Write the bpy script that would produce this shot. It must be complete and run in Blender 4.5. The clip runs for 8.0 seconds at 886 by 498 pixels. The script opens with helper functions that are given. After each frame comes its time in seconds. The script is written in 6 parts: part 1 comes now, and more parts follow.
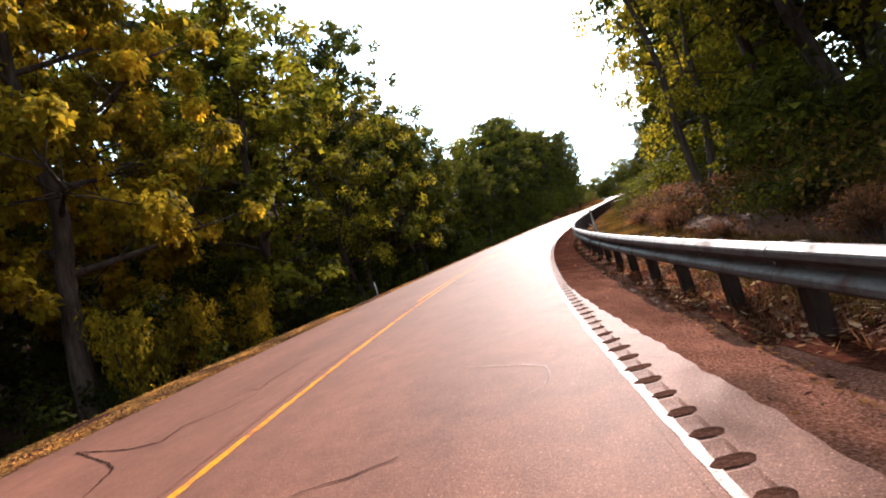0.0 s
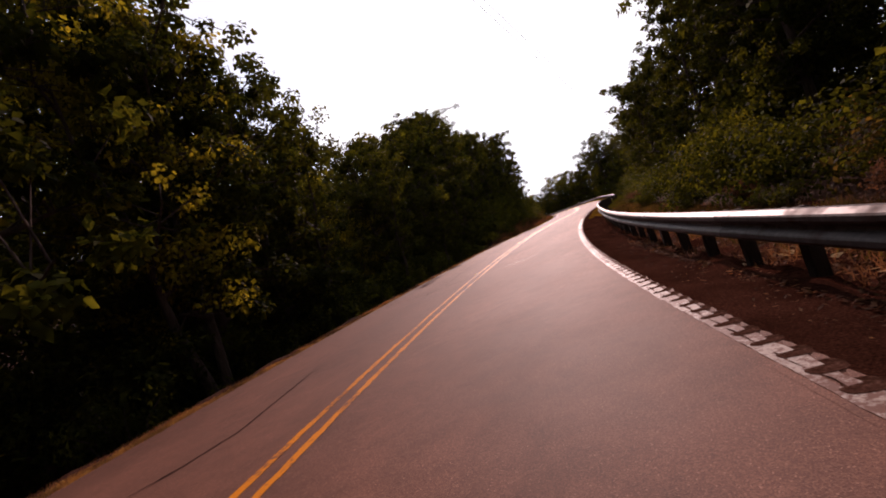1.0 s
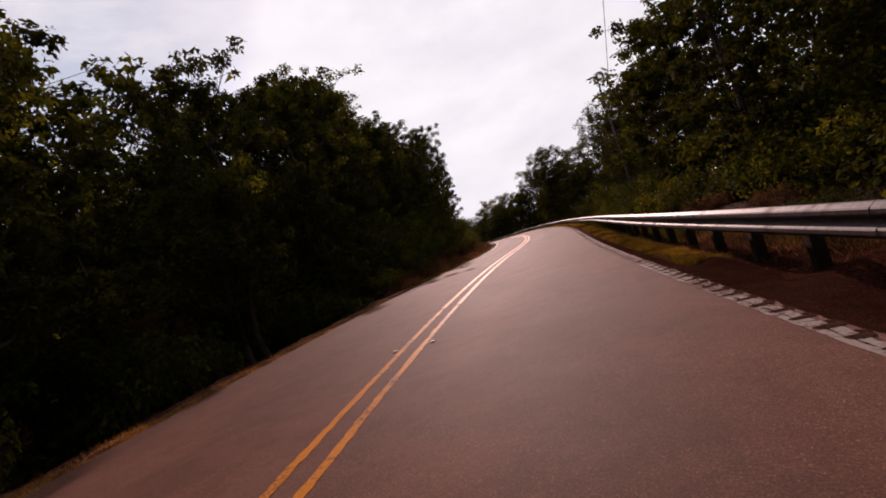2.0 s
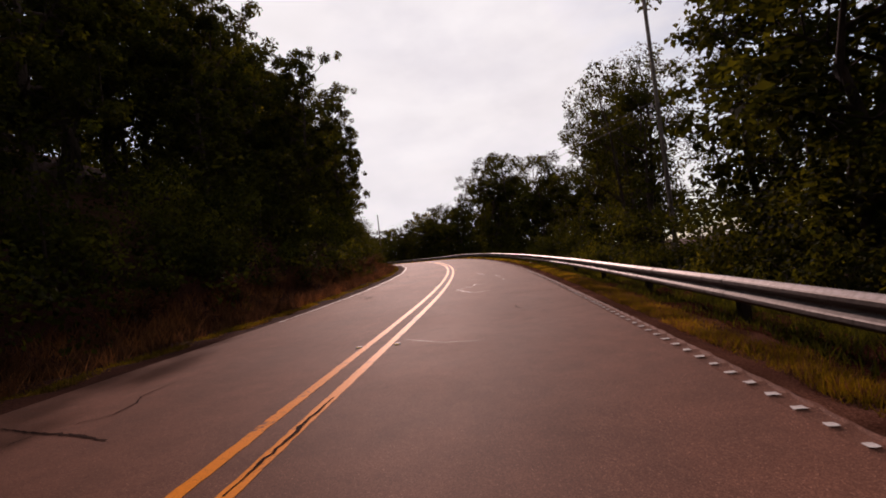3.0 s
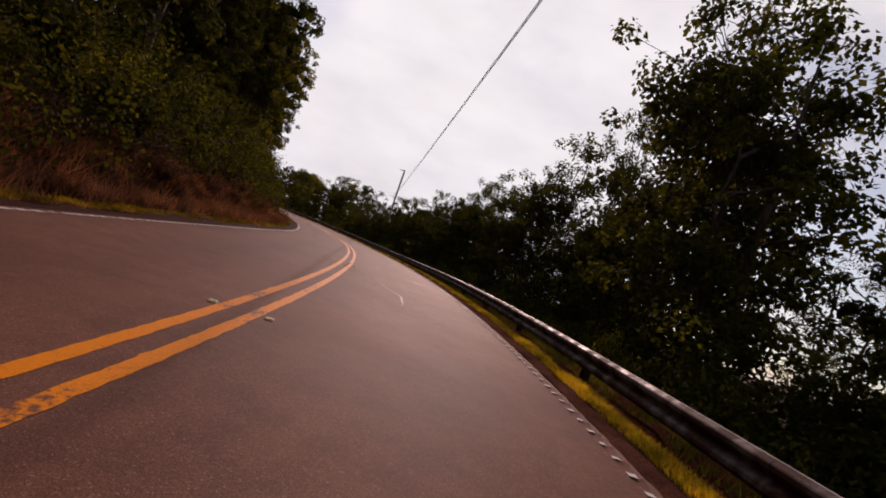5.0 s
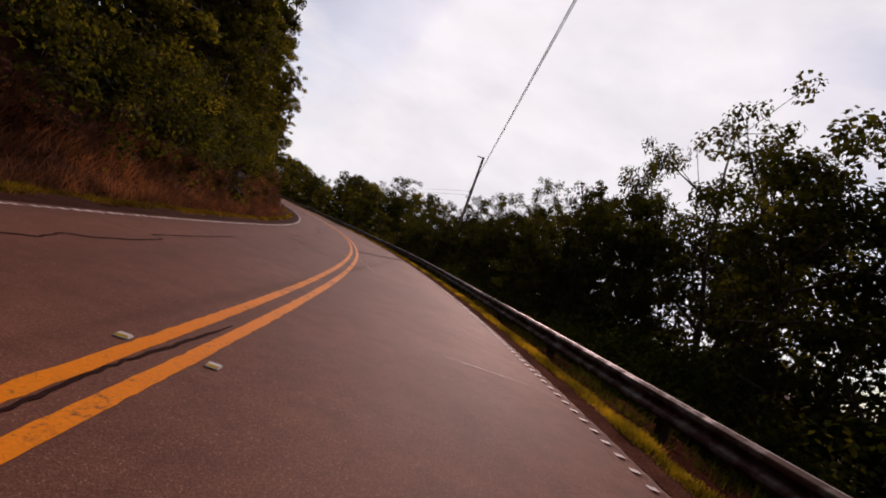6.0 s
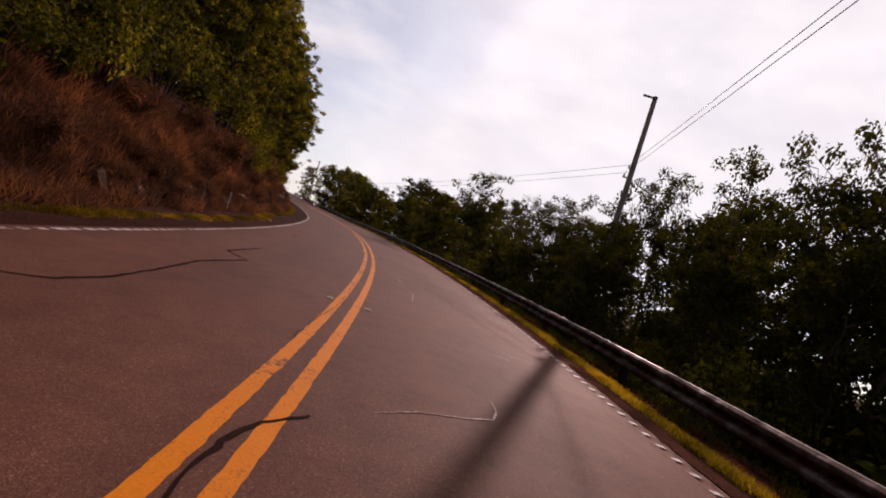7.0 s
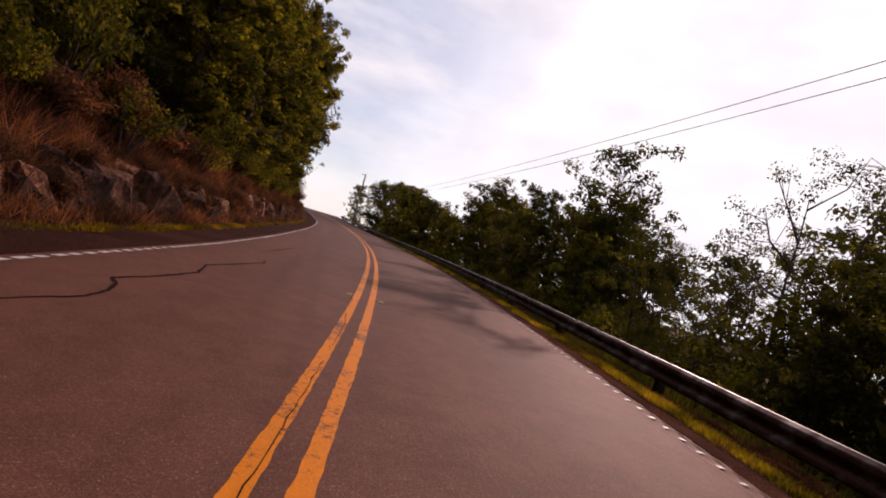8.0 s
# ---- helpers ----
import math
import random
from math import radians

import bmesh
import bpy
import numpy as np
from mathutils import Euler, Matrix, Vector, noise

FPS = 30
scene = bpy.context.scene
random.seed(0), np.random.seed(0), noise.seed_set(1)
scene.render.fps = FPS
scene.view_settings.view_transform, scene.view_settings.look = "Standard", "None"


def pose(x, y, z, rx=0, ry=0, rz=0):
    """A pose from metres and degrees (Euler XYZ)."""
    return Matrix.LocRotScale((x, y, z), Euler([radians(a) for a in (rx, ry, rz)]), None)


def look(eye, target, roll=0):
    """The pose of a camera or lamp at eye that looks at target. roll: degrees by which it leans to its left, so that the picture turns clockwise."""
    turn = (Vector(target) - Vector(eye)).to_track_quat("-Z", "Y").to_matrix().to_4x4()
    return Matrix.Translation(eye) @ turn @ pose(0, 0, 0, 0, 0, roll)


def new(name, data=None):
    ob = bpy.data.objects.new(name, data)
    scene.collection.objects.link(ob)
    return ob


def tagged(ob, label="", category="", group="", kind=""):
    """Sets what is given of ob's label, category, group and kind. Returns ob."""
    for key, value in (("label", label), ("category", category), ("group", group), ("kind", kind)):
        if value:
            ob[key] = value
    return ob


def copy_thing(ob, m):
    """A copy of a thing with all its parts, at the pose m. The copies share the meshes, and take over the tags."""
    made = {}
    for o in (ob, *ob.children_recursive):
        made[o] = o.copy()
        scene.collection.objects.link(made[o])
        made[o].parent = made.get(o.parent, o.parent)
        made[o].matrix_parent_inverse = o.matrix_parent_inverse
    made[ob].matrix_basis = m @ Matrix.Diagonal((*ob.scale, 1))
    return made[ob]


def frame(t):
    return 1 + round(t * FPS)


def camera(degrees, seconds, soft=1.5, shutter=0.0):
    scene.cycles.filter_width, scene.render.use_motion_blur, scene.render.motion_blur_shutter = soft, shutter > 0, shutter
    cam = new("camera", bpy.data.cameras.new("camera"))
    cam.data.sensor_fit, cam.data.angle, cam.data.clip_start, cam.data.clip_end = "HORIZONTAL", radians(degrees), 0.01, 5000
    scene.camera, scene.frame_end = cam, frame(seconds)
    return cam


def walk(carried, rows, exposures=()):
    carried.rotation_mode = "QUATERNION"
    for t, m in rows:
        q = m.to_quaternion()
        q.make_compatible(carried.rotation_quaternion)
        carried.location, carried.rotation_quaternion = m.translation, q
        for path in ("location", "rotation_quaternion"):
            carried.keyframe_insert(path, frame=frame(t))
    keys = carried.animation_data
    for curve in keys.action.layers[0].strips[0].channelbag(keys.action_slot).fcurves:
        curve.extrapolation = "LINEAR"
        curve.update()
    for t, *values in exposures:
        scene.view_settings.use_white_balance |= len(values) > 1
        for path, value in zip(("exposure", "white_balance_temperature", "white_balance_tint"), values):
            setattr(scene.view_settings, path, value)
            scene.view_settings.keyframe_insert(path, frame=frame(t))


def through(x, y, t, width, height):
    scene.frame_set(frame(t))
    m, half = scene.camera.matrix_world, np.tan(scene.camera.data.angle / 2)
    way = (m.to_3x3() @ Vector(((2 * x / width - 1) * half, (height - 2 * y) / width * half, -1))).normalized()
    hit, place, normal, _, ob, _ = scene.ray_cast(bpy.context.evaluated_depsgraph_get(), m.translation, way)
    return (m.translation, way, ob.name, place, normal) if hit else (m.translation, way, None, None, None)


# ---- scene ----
cam = camera(88.24, 8.0, soft=1.85)
PATH = [
    (0.00, 2.850, -2.394, 1.094, 91.080, 16.803, 7.305),
    (0.25, 2.734, 2.620, 1.156, 91.437, 17.384, 5.120),
    (0.50, 2.901, 7.651, 1.243, 91.737, 18.072, 3.024),
    (0.75, 3.331, 12.691, 1.344, 91.823, 18.874, 1.007),
    (1.00, 3.991, 17.721, 1.461, 91.796, 19.443, -1.063),
    (1.25, 4.840, 22.747, 1.603, 91.775, 19.282, -3.178),
    (1.50, 5.926, 27.739, 1.755, 91.804, 18.785, -5.407),
    (1.75, 7.276, 32.662, 1.902, 91.915, 18.102, -7.678),
    (2.00, 8.830, 37.528, 2.067, 92.021, 16.984, -9.910),
    (2.25, 10.556, 42.334, 2.253, 92.096, 15.349, -12.245),
    (2.50, 12.444, 47.075, 2.438, 92.117, 13.109, -14.764),
    (2.75, 14.476, 51.765, 2.603, 92.064, 10.179, -17.100),
    (3.00, 16.609, 56.435, 2.740, 91.916, 6.473, -18.890),
    (3.25, 18.785, 61.125, 2.861, 91.603, 1.538, -19.827),
    (3.50, 20.929, 65.846, 2.980, 91.373, -3.565, -20.105),
    (3.75, 22.968, 70.602, 3.107, 91.495, -7.884, -20.060),
    (4.00, 24.901, 75.397, 3.257, 91.744, -11.520, -19.716),
    (4.25, 26.731, 80.225, 3.424, 91.982, -14.223, -19.023),
    (4.50, 28.402, 85.116, 3.595, 92.253, -16.253, -17.841),
    (4.75, 29.874, 90.083, 3.770, 92.514, -17.713, -16.208),
    (5.00, 31.105, 95.133, 3.944, 92.724, -18.709, -14.146),
    (5.25, 32.061, 100.262, 4.103, 92.845, -19.343, -11.771),
    (5.50, 32.728, 105.458, 4.238, 92.837, -19.721, -9.335),
    (5.75, 33.105, 110.714, 4.343, 92.598, -20.036, -7.145),
    (6.00, 33.265, 115.978, 4.437, 92.218, -20.088, -5.293),
    (6.25, 33.245, 121.243, 4.539, 91.875, -19.716, -3.122),
    (6.50, 32.996, 126.464, 4.649, 91.648, -19.230, -0.582),
    (6.75, 32.481, 131.551, 4.772, 91.451, -18.862, 1.912),
    (7.00, 31.757, 136.580, 4.906, 91.291, -18.419, 4.373),
    (7.25, 30.845, 141.614, 5.050, 91.349, -17.774, 6.618),
    (7.50, 29.754, 146.621, 5.207, 91.475, -17.041, 8.730),
    (7.75, 28.522, 151.600, 5.371, 91.506, -16.324, 10.797),
    (8.00, 27.103, 156.532, 5.541, 91.510, -15.605, 12.700),
]
walk(cam, [(t, pose(*p)) for t, *p in PATH], exposures=[
    (0.0, 2.3, 5700, 13),
    (0.5, 1.25, 6300, 29),
    (1.0, 0.38, 6650, 42),
    (1.5, -0.04, 6700, 42),
    (3.0, -0.28, 6900, 41),
    (4.0, -0.36, 6950, 41),
    (5.5, -0.28, 6800, 41),
    (6.5, -0.24, 6750, 41),
    (7.3, -0.14, 6850, 44),
    (8.0, -0.04, 6850, 44),
])

# ---- light ----
SUN_AZ, SUN_EL = 15.0, 27.0          # degrees from north (y) towards east (x), and above the horizon
world = bpy.data.worlds.new("sky")
scene.world = world
world.use_nodes = True
wt = world.node_tree
sky = wt.nodes.new("ShaderNodeTexSky")
sky.sky_type = 'NISHITA'
sky.sun_disc = False
sky.sun_elevation, sky.sun_rotation = radians(SUN_EL), radians(SUN_AZ)
sky.air_density, sky.dust_density, sky.ozone_density, sky.altitude = 1.1, 1.6, 1.6, 200
bg = wt.nodes["Background"]
bg.inputs["Strength"].default_value = 0.112
# thin bright haze clouds over the sky
co = wt.nodes.new("ShaderNodeTexCoord")
mp = wt.nodes.new("ShaderNodeMapping")
mp.inputs["Scale"].default_value = (1.5, 1.5, 5.0)
cl = wt.nodes.new("ShaderNodeTexNoise")
cl.inputs["Scale"].default_value, cl.inputs["Detail"].default_value, cl.inputs["Roughness"].default_value = 2.2, 7, 0.55
cr = wt.nodes.new("ShaderNodeMapRange")
cr.inputs["From Min"].default_value, cr.inputs["From Max"].default_value = 0.40, 0.68
cr.inputs["To Min"].default_value, cr.inputs["To Max"].default_value = 0.34, 0.95
mx = wt.nodes.new("ShaderNodeMix")
mx.data_type = 'RGBA'
mx.inputs["B"].default_value = (7.75, 9.05, 8.45, 1)
wt.links.new(co.outputs["Generated"], mp.inputs["Vector"])
wt.links.new(mp.outputs["Vector"], cl.inputs["Vector"])
wt.links.new(cl.outputs["Fac"], cr.inputs["Value"])
wt.links.new(cr.outputs["Result"], mx.inputs["Factor"])
# the haze spreads the glow round the sun over the sky
hz = wt.nodes.new("ShaderNodeMix")
hz.data_type, hz.blend_type = 'RGBA', 'DARKEN'
hz.inputs["Factor"].default_value = 1.0
hz.inputs["B"].default_value = (8.6, 10.15, 9.5, 1)
tone = wt.nodes.new("ShaderNodeMix")
tone.data_type, tone.blend_type = 'RGBA', 'MULTIPLY'
tone.inputs["Factor"].default_value = 1.0
tone.inputs["B"].default_value = (0.98, 1.13, 1.03, 1)
wt.links.new(sky.outputs["Color"], tone.inputs["A"])
wt.links.new(tone.outputs["Result"], hz.inputs["A"])
wt.links.new(hz.outputs["Result"], mx.inputs["A"])
fleece = wt.nodes.new("ShaderNodeTexNoise")
fleece.inputs["Scale"].default_value, fleece.inputs["Detail"].default_value, fleece.inputs["Roughness"].default_value = 4.5, 6, 0.55
lay = wt.nodes.new("ShaderNodeMapping")
lay.inputs["Scale"].default_value = (1.2, 1.2, 2.2)
wt.links.new(co.outputs["Generated"], lay.inputs["Vector"])
wt.links.new(lay.outputs["Vector"], fleece.inputs["Vector"])
grey = wt.nodes.new("ShaderNodeValToRGB")
grey.color_ramp.elements[0].position, grey.color_ramp.elements[0].color = 0.34, (0.94, 0.94, 0.955, 1)
grey.color_ramp.elements[1].position, grey.color_ramp.elements[1].color = 0.60, (1.05, 1.05, 1.04, 1)
wt.links.new(fleece.outputs["Fac"], grey.inputs["Fac"])
veil = wt.nodes.new("ShaderNodeMix")
veil.data_type, veil.blend_type = 'RGBA', 'MULTIPLY'
veil.inputs["Factor"].default_value = 1.0
wt.links.new(mx.outputs["Result"], veil.inputs["A"])
wt.links.new(grey.outputs["Color"], veil.inputs["B"])
wt.links.new(veil.outputs["Result"], bg.inputs["Color"])

sun = new("sun", bpy.data.lights.new("sun", 'SUN'))
sun.data.energy, sun.data.angle, sun.data.color = 3.3, radians(0.6), (1.0, 0.82, 0.66)
az, el = radians(SUN_AZ), radians(SUN_EL)
sun_way = Vector((math.sin(az) * math.cos(el), math.cos(az) * math.cos(el), math.sin(el)))
sun.matrix_world = look(sun_way * 300, (0, 0, 0))


# ---- materials ----
def material(name, rough=0.8, spec=0.3, metal=0.0):
    m = bpy.data.materials.new(name)
    m.use_nodes = True
    b = m.node_tree.nodes["Principled BSDF"]
    b.inputs["Roughness"].default_value = rough
    b.inputs["Specular IOR Level"].default_value = spec
    b.inputs["Metallic"].default_value = metal
    return m, m.node_tree, b


def noise_node(nt, scale, detail=4, rough=0.6, vec=None):
    n = nt.nodes.new("ShaderNodeTexNoise")
    n.inputs["Scale"].default_value, n.inputs["Detail"].default_value, n.inputs["Roughness"].default_value = scale, detail, rough
    if vec is None:
        vec = nt.nodes.new("ShaderNodeTexCoord").outputs["Object"]
    nt.links.new(vec, n.inputs["Vector"])
    return n.outputs["Fac"]


def ramp(nt, fac, stops):
    r = nt.nodes.new("ShaderNodeValToRGB")
    while len(r.color_ramp.elements) < len(stops):
        r.color_ramp.elements.new(0.5)
    for e, (p, c) in zip(r.color_ramp.elements, stops):
        e.position, e.color = p, (*c, 1)
    nt.links.new(fac, r.inputs["Fac"])
    return r.outputs["Color"]


def mix(nt, a, b, fac, mode='MIX'):
    n = nt.nodes.new("ShaderNodeMix")
    n.data_type, n.blend_type = 'RGBA', mode
    for sock, v in (("A", a), ("B", b), ("Factor", fac)):
        if isinstance(v, (int, float)):
            n.inputs[sock].default_value = v
        elif isinstance(v, tuple):
            n.inputs[sock].default_value = (*v, 1)
        else:
            nt.links.new(v, n.inputs[sock])
    return n.outputs["Result"]


def bump(nt, b, height, strength=0.4, dist=0.02):
    n = nt.nodes.new("ShaderNodeBump")
    n.inputs["Strength"].default_value, n.inputs["Distance"].default_value = strength, dist
    nt.links.new(height, n.inputs["Height"])
    nt.links.new(n.outputs["Normal"], b.inputs["Normal"])


def speckled(name, stops, scale, big, big_scale, rough=0.85, spec=0.3, bumpy=0.5, dist=0.02):
    """A surface of fine grain in the given colours, stained in large soft patches."""
    m, nt, b = material(name, rough, spec)
    fine = noise_node(nt, scale, 6, 0.7)
    c = ramp(nt, fine, stops)
    patch = ramp(nt, noise_node(nt, big_scale, 3), [(0.35, big[0]), (0.65, big[1])])
    nt.links.new(mix(nt, c, patch, 1.0, 'MULTIPLY'), b.inputs["Base Color"])
    bump(nt, b, fine, bumpy, dist)
    return m


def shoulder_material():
    """Sandy grit that passes into a darker, redder tone, by a value stored on the surface."""
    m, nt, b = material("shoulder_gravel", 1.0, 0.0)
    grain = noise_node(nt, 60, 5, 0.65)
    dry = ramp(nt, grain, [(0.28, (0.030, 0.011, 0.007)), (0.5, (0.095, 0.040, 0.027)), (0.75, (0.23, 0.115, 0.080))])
    dark_grit = ramp(nt, grain, [(0.28, (0.010, 0.0035, 0.0025)), (0.5, (0.029, 0.0105, 0.007)), (0.78, (0.082, 0.033, 0.021))])
    darkening = nt.nodes.new("ShaderNodeAttribute")
    darkening.attribute_name = "darkening"
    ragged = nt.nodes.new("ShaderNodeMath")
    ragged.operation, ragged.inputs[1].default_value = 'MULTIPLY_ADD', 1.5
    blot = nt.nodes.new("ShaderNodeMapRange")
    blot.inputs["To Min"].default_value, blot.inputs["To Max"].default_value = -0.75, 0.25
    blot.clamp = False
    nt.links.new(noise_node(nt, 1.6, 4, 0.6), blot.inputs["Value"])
    nt.links.new(darkening.outputs["Fac"], ragged.inputs[0])
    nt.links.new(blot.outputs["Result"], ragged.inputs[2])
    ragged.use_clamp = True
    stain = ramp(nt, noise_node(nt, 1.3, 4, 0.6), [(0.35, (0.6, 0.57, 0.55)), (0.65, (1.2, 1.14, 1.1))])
    nt.links.new(mix(nt, mix(nt, dry, dark_grit, ragged.outputs[0]), stain, 1.0, 'MULTIPLY'), b.inputs["Base Color"])
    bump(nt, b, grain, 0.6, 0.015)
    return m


def asphalt_material():
    m, nt, b = material("asphalt", 0.8, 0.135)
    co = nt.nodes.new("ShaderNodeTexCoord").outputs["Object"]
    v = nt.nodes.new("ShaderNodeTexVoronoi")
    v.inputs["Scale"].default_value = 150
    nt.links.new(co, v.inputs["Vector"])
    grain = ramp(nt, v.outputs["Color"], [(0.0, (0.078, 0.029, 0.018)), (0.55, (0.122, 0.048, 0.030)), (0.86, (0.163, 0.069, 0.045)), (1.0, (0.31, 0.154, 0.110))])
    worn = ramp(nt, noise_node(nt, 0.35, 4, 0.6, co), [(0.3, (0.82, 0.80, 0.79)), (0.7, (1.12, 1.10, 1.08))])
    blot = ramp(nt, noise_node(nt, 3.5, 5, 0.65, co), [(0.35, (0.84, 0.83, 0.82)), (0.62, (1.08, 1.07, 1.06))])
    at = nt.nodes.new("ShaderNodeAttribute")
    at.attribute_name = "across"
    wob = nt.nodes.new("ShaderNodeMath")
    wob.operation, wob.inputs[1].default_value = 'MULTIPLY_ADD', 0.10
    nt.links.new(noise_node(nt, 0.25, 3, 0.5, co), wob.inputs[0])
    nt.links.new(at.outputs["Fac"], wob.inputs[2])
    tracks = ramp(nt, wob.outputs[0], [(0.06, (0.86, 0.85, 0.85)), (0.20, (1.06, 1.05, 1.04)), (0.33, (0.88, 0.87, 0.87)), (0.46, (1.05, 1.04, 1.03)), (0.58, (0.94, 0.94, 0.94)), (0.70, (1.08, 1.07, 1.06)), (0.83, (0.92, 0.91, 0.91)), (0.95, (1.10, 1.09, 1.08))])
    c = mix(nt, mix(nt, grain, worn, 1.0, 'MULTIPLY'), tracks, 1.0, 'MULTIPLY')
    nt.links.new(mix(nt, c, blot, 1.0, 'MULTIPLY'), b.inputs["Base Color"])
    rr = nt.nodes.new("ShaderNodeMapRange")
    rr.inputs["To Min"].default_value, rr.inputs["To Max"].default_value = 0.70, 0.78
    nt.links.new(noise_node(nt, 0.8, 3, 0.5, co), rr.inputs["Value"])
    nt.links.new(rr.outputs["Result"], b.inputs["Roughness"])
    bump(nt, b, v.outputs["Distance"], 0.22, 0.004)
    return m


def paint_material(name, colour, wear, under=(0.12, 0.048, 0.032), crazed=0.0):
    m, nt, b = material(name, 0.55, 0.12)
    co = nt.nodes.new("ShaderNodeTexCoord").outputs["Object"]
    n1 = noise_node(nt, 22, 5, 0.7, co)
    n2 = noise_node(nt, 1.3, 3, 0.6, co)
    add = nt.nodes.new("ShaderNodeMath")
    nt.links.new(n1, add.inputs[0])
    nt.links.new(n2, add.inputs[1])
    f = nt.nodes.new("ShaderNodeMapRange")
    f.inputs["From Min"].default_value, f.inputs["From Max"].default_value = wear, wear + 0.16
    nt.links.new(add.outputs[0], f.inputs["Value"])
    tone = ramp(nt, noise_node(nt, 60, 3, 0.6, co), [(0.3, tuple(0.8 * c for c in colour)), (0.7, colour)])
    colour_out = mix(nt, under, tone, f.outputs["Result"])
    if crazed:
        # a net of hair cracks, open in patches
        cells = nt.nodes.new("ShaderNodeTexVoronoi")
        cells.feature = 'DISTANCE_TO_EDGE'
        cells.inputs["Scale"].default_value = 21
        warp = nt.nodes.new("ShaderNodeVectorMath")
        warp.operation = 'ADD'
        wob = nt.nodes.new("ShaderNodeTexNoise")
        wob.inputs["Scale"].default_value = 9
        nt.links.new(co, wob.inputs["Vector"])
        small = nt.nodes.new("ShaderNodeVectorMath")
        small.operation = 'SCALE'
        small.inputs["Scale"].default_value = 0.16
        nt.links.new(wob.outputs["Color"], small.inputs[0])
        nt.links.new(co, warp.inputs[0])
        nt.links.new(small.outputs["Vector"], warp.inputs[1])
        nt.links.new(warp.outputs["Vector"], cells.inputs["Vector"])
        gap = nt.nodes.new("ShaderNodeMapRange")
        gap.inputs["From Max"].default_value = 0.03
        gap.inputs["To Min"].default_value, gap.inputs["To Max"].default_value = crazed, 0.0
        nt.links.new(cells.outputs["Distance"], gap.inputs["Value"])
        where = ramp(nt, noise_node(nt, 6.0, 5, 0.7, co), [(0.46, (0, 0, 0)), (0.60, (1, 1, 1))])
        k = nt.nodes.new("ShaderNodeMath")
        k.operation = 'MULTIPLY'
        nt.links.new(gap.outputs["Result"], k.inputs[0])
        nt.links.new(where, k.inputs[1])
        colour_out = mix(nt, colour_out, (0.03, 0.012, 0.008), k.outputs[0])
    nt.links.new(colour_out, b.inputs["Base Color"])
    bump(nt, b, n1, 0.3, 0.004)
    return m


def leaf_material(name, dark, light, through):
    m, nt, b = material(name, 0.8, 0.03)
    g = nt.nodes.new("ShaderNodeNewGeometry").outputs["Random Per Island"]
    c = ramp(nt, g, [(0.0, dark), (0.6, light), (1.0, tuple(1.3 * k for k in light))])
    o = nt.nodes.new("ShaderNodeObjectInfo").outputs["Random"]
    tone = ramp(nt, o, [(0.0, (0.75, 0.85, 0.8)), (1.0, (1.2, 1.1, 0.9))])
    # whole sprays differ from neighbours: lit clumps, dark gaps put into the colour
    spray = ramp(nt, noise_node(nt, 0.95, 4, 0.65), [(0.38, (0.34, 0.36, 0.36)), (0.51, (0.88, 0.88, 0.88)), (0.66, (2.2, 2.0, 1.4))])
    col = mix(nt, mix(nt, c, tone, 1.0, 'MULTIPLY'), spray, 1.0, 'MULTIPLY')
    nt.links.new(col, b.inputs["Base Color"])
    tr = nt.nodes.new("ShaderNodeBsdfTranslucent")
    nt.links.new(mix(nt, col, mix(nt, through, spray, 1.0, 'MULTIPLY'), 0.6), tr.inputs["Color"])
    ms = nt.nodes.new("ShaderNodeMixShader")
    ms.inputs["Fac"].default_value = 0.34
    nt.links.new(b.outputs["BSDF"], ms.inputs[1])
    nt.links.new(tr.outputs["BSDF"], ms.inputs[2])
    nt.links.new(ms.outputs["Shader"], nt.nodes["Material Output"].inputs["Surface"])
    return m


def bark_material(name, a, c):
    m, nt, b = material(name, 0.9, 0.15)
    mp = nt.nodes.new("ShaderNodeMapping")
    mp.inputs["Scale"].default_value = (14, 14, 2.5)
    nt.links.new(nt.nodes.new("ShaderNodeTexCoord").outputs["Object"], mp.inputs["Vector"])
    f = noise_node(nt, 1.0, 6, 0.65, mp.outputs["Vector"])
    nt.links.new(ramp(nt, f, [(0.35, a), (0.65, c)]), b.inputs["Base Color"])
    bump(nt, b, f, 0.8, 0.03)
    return m


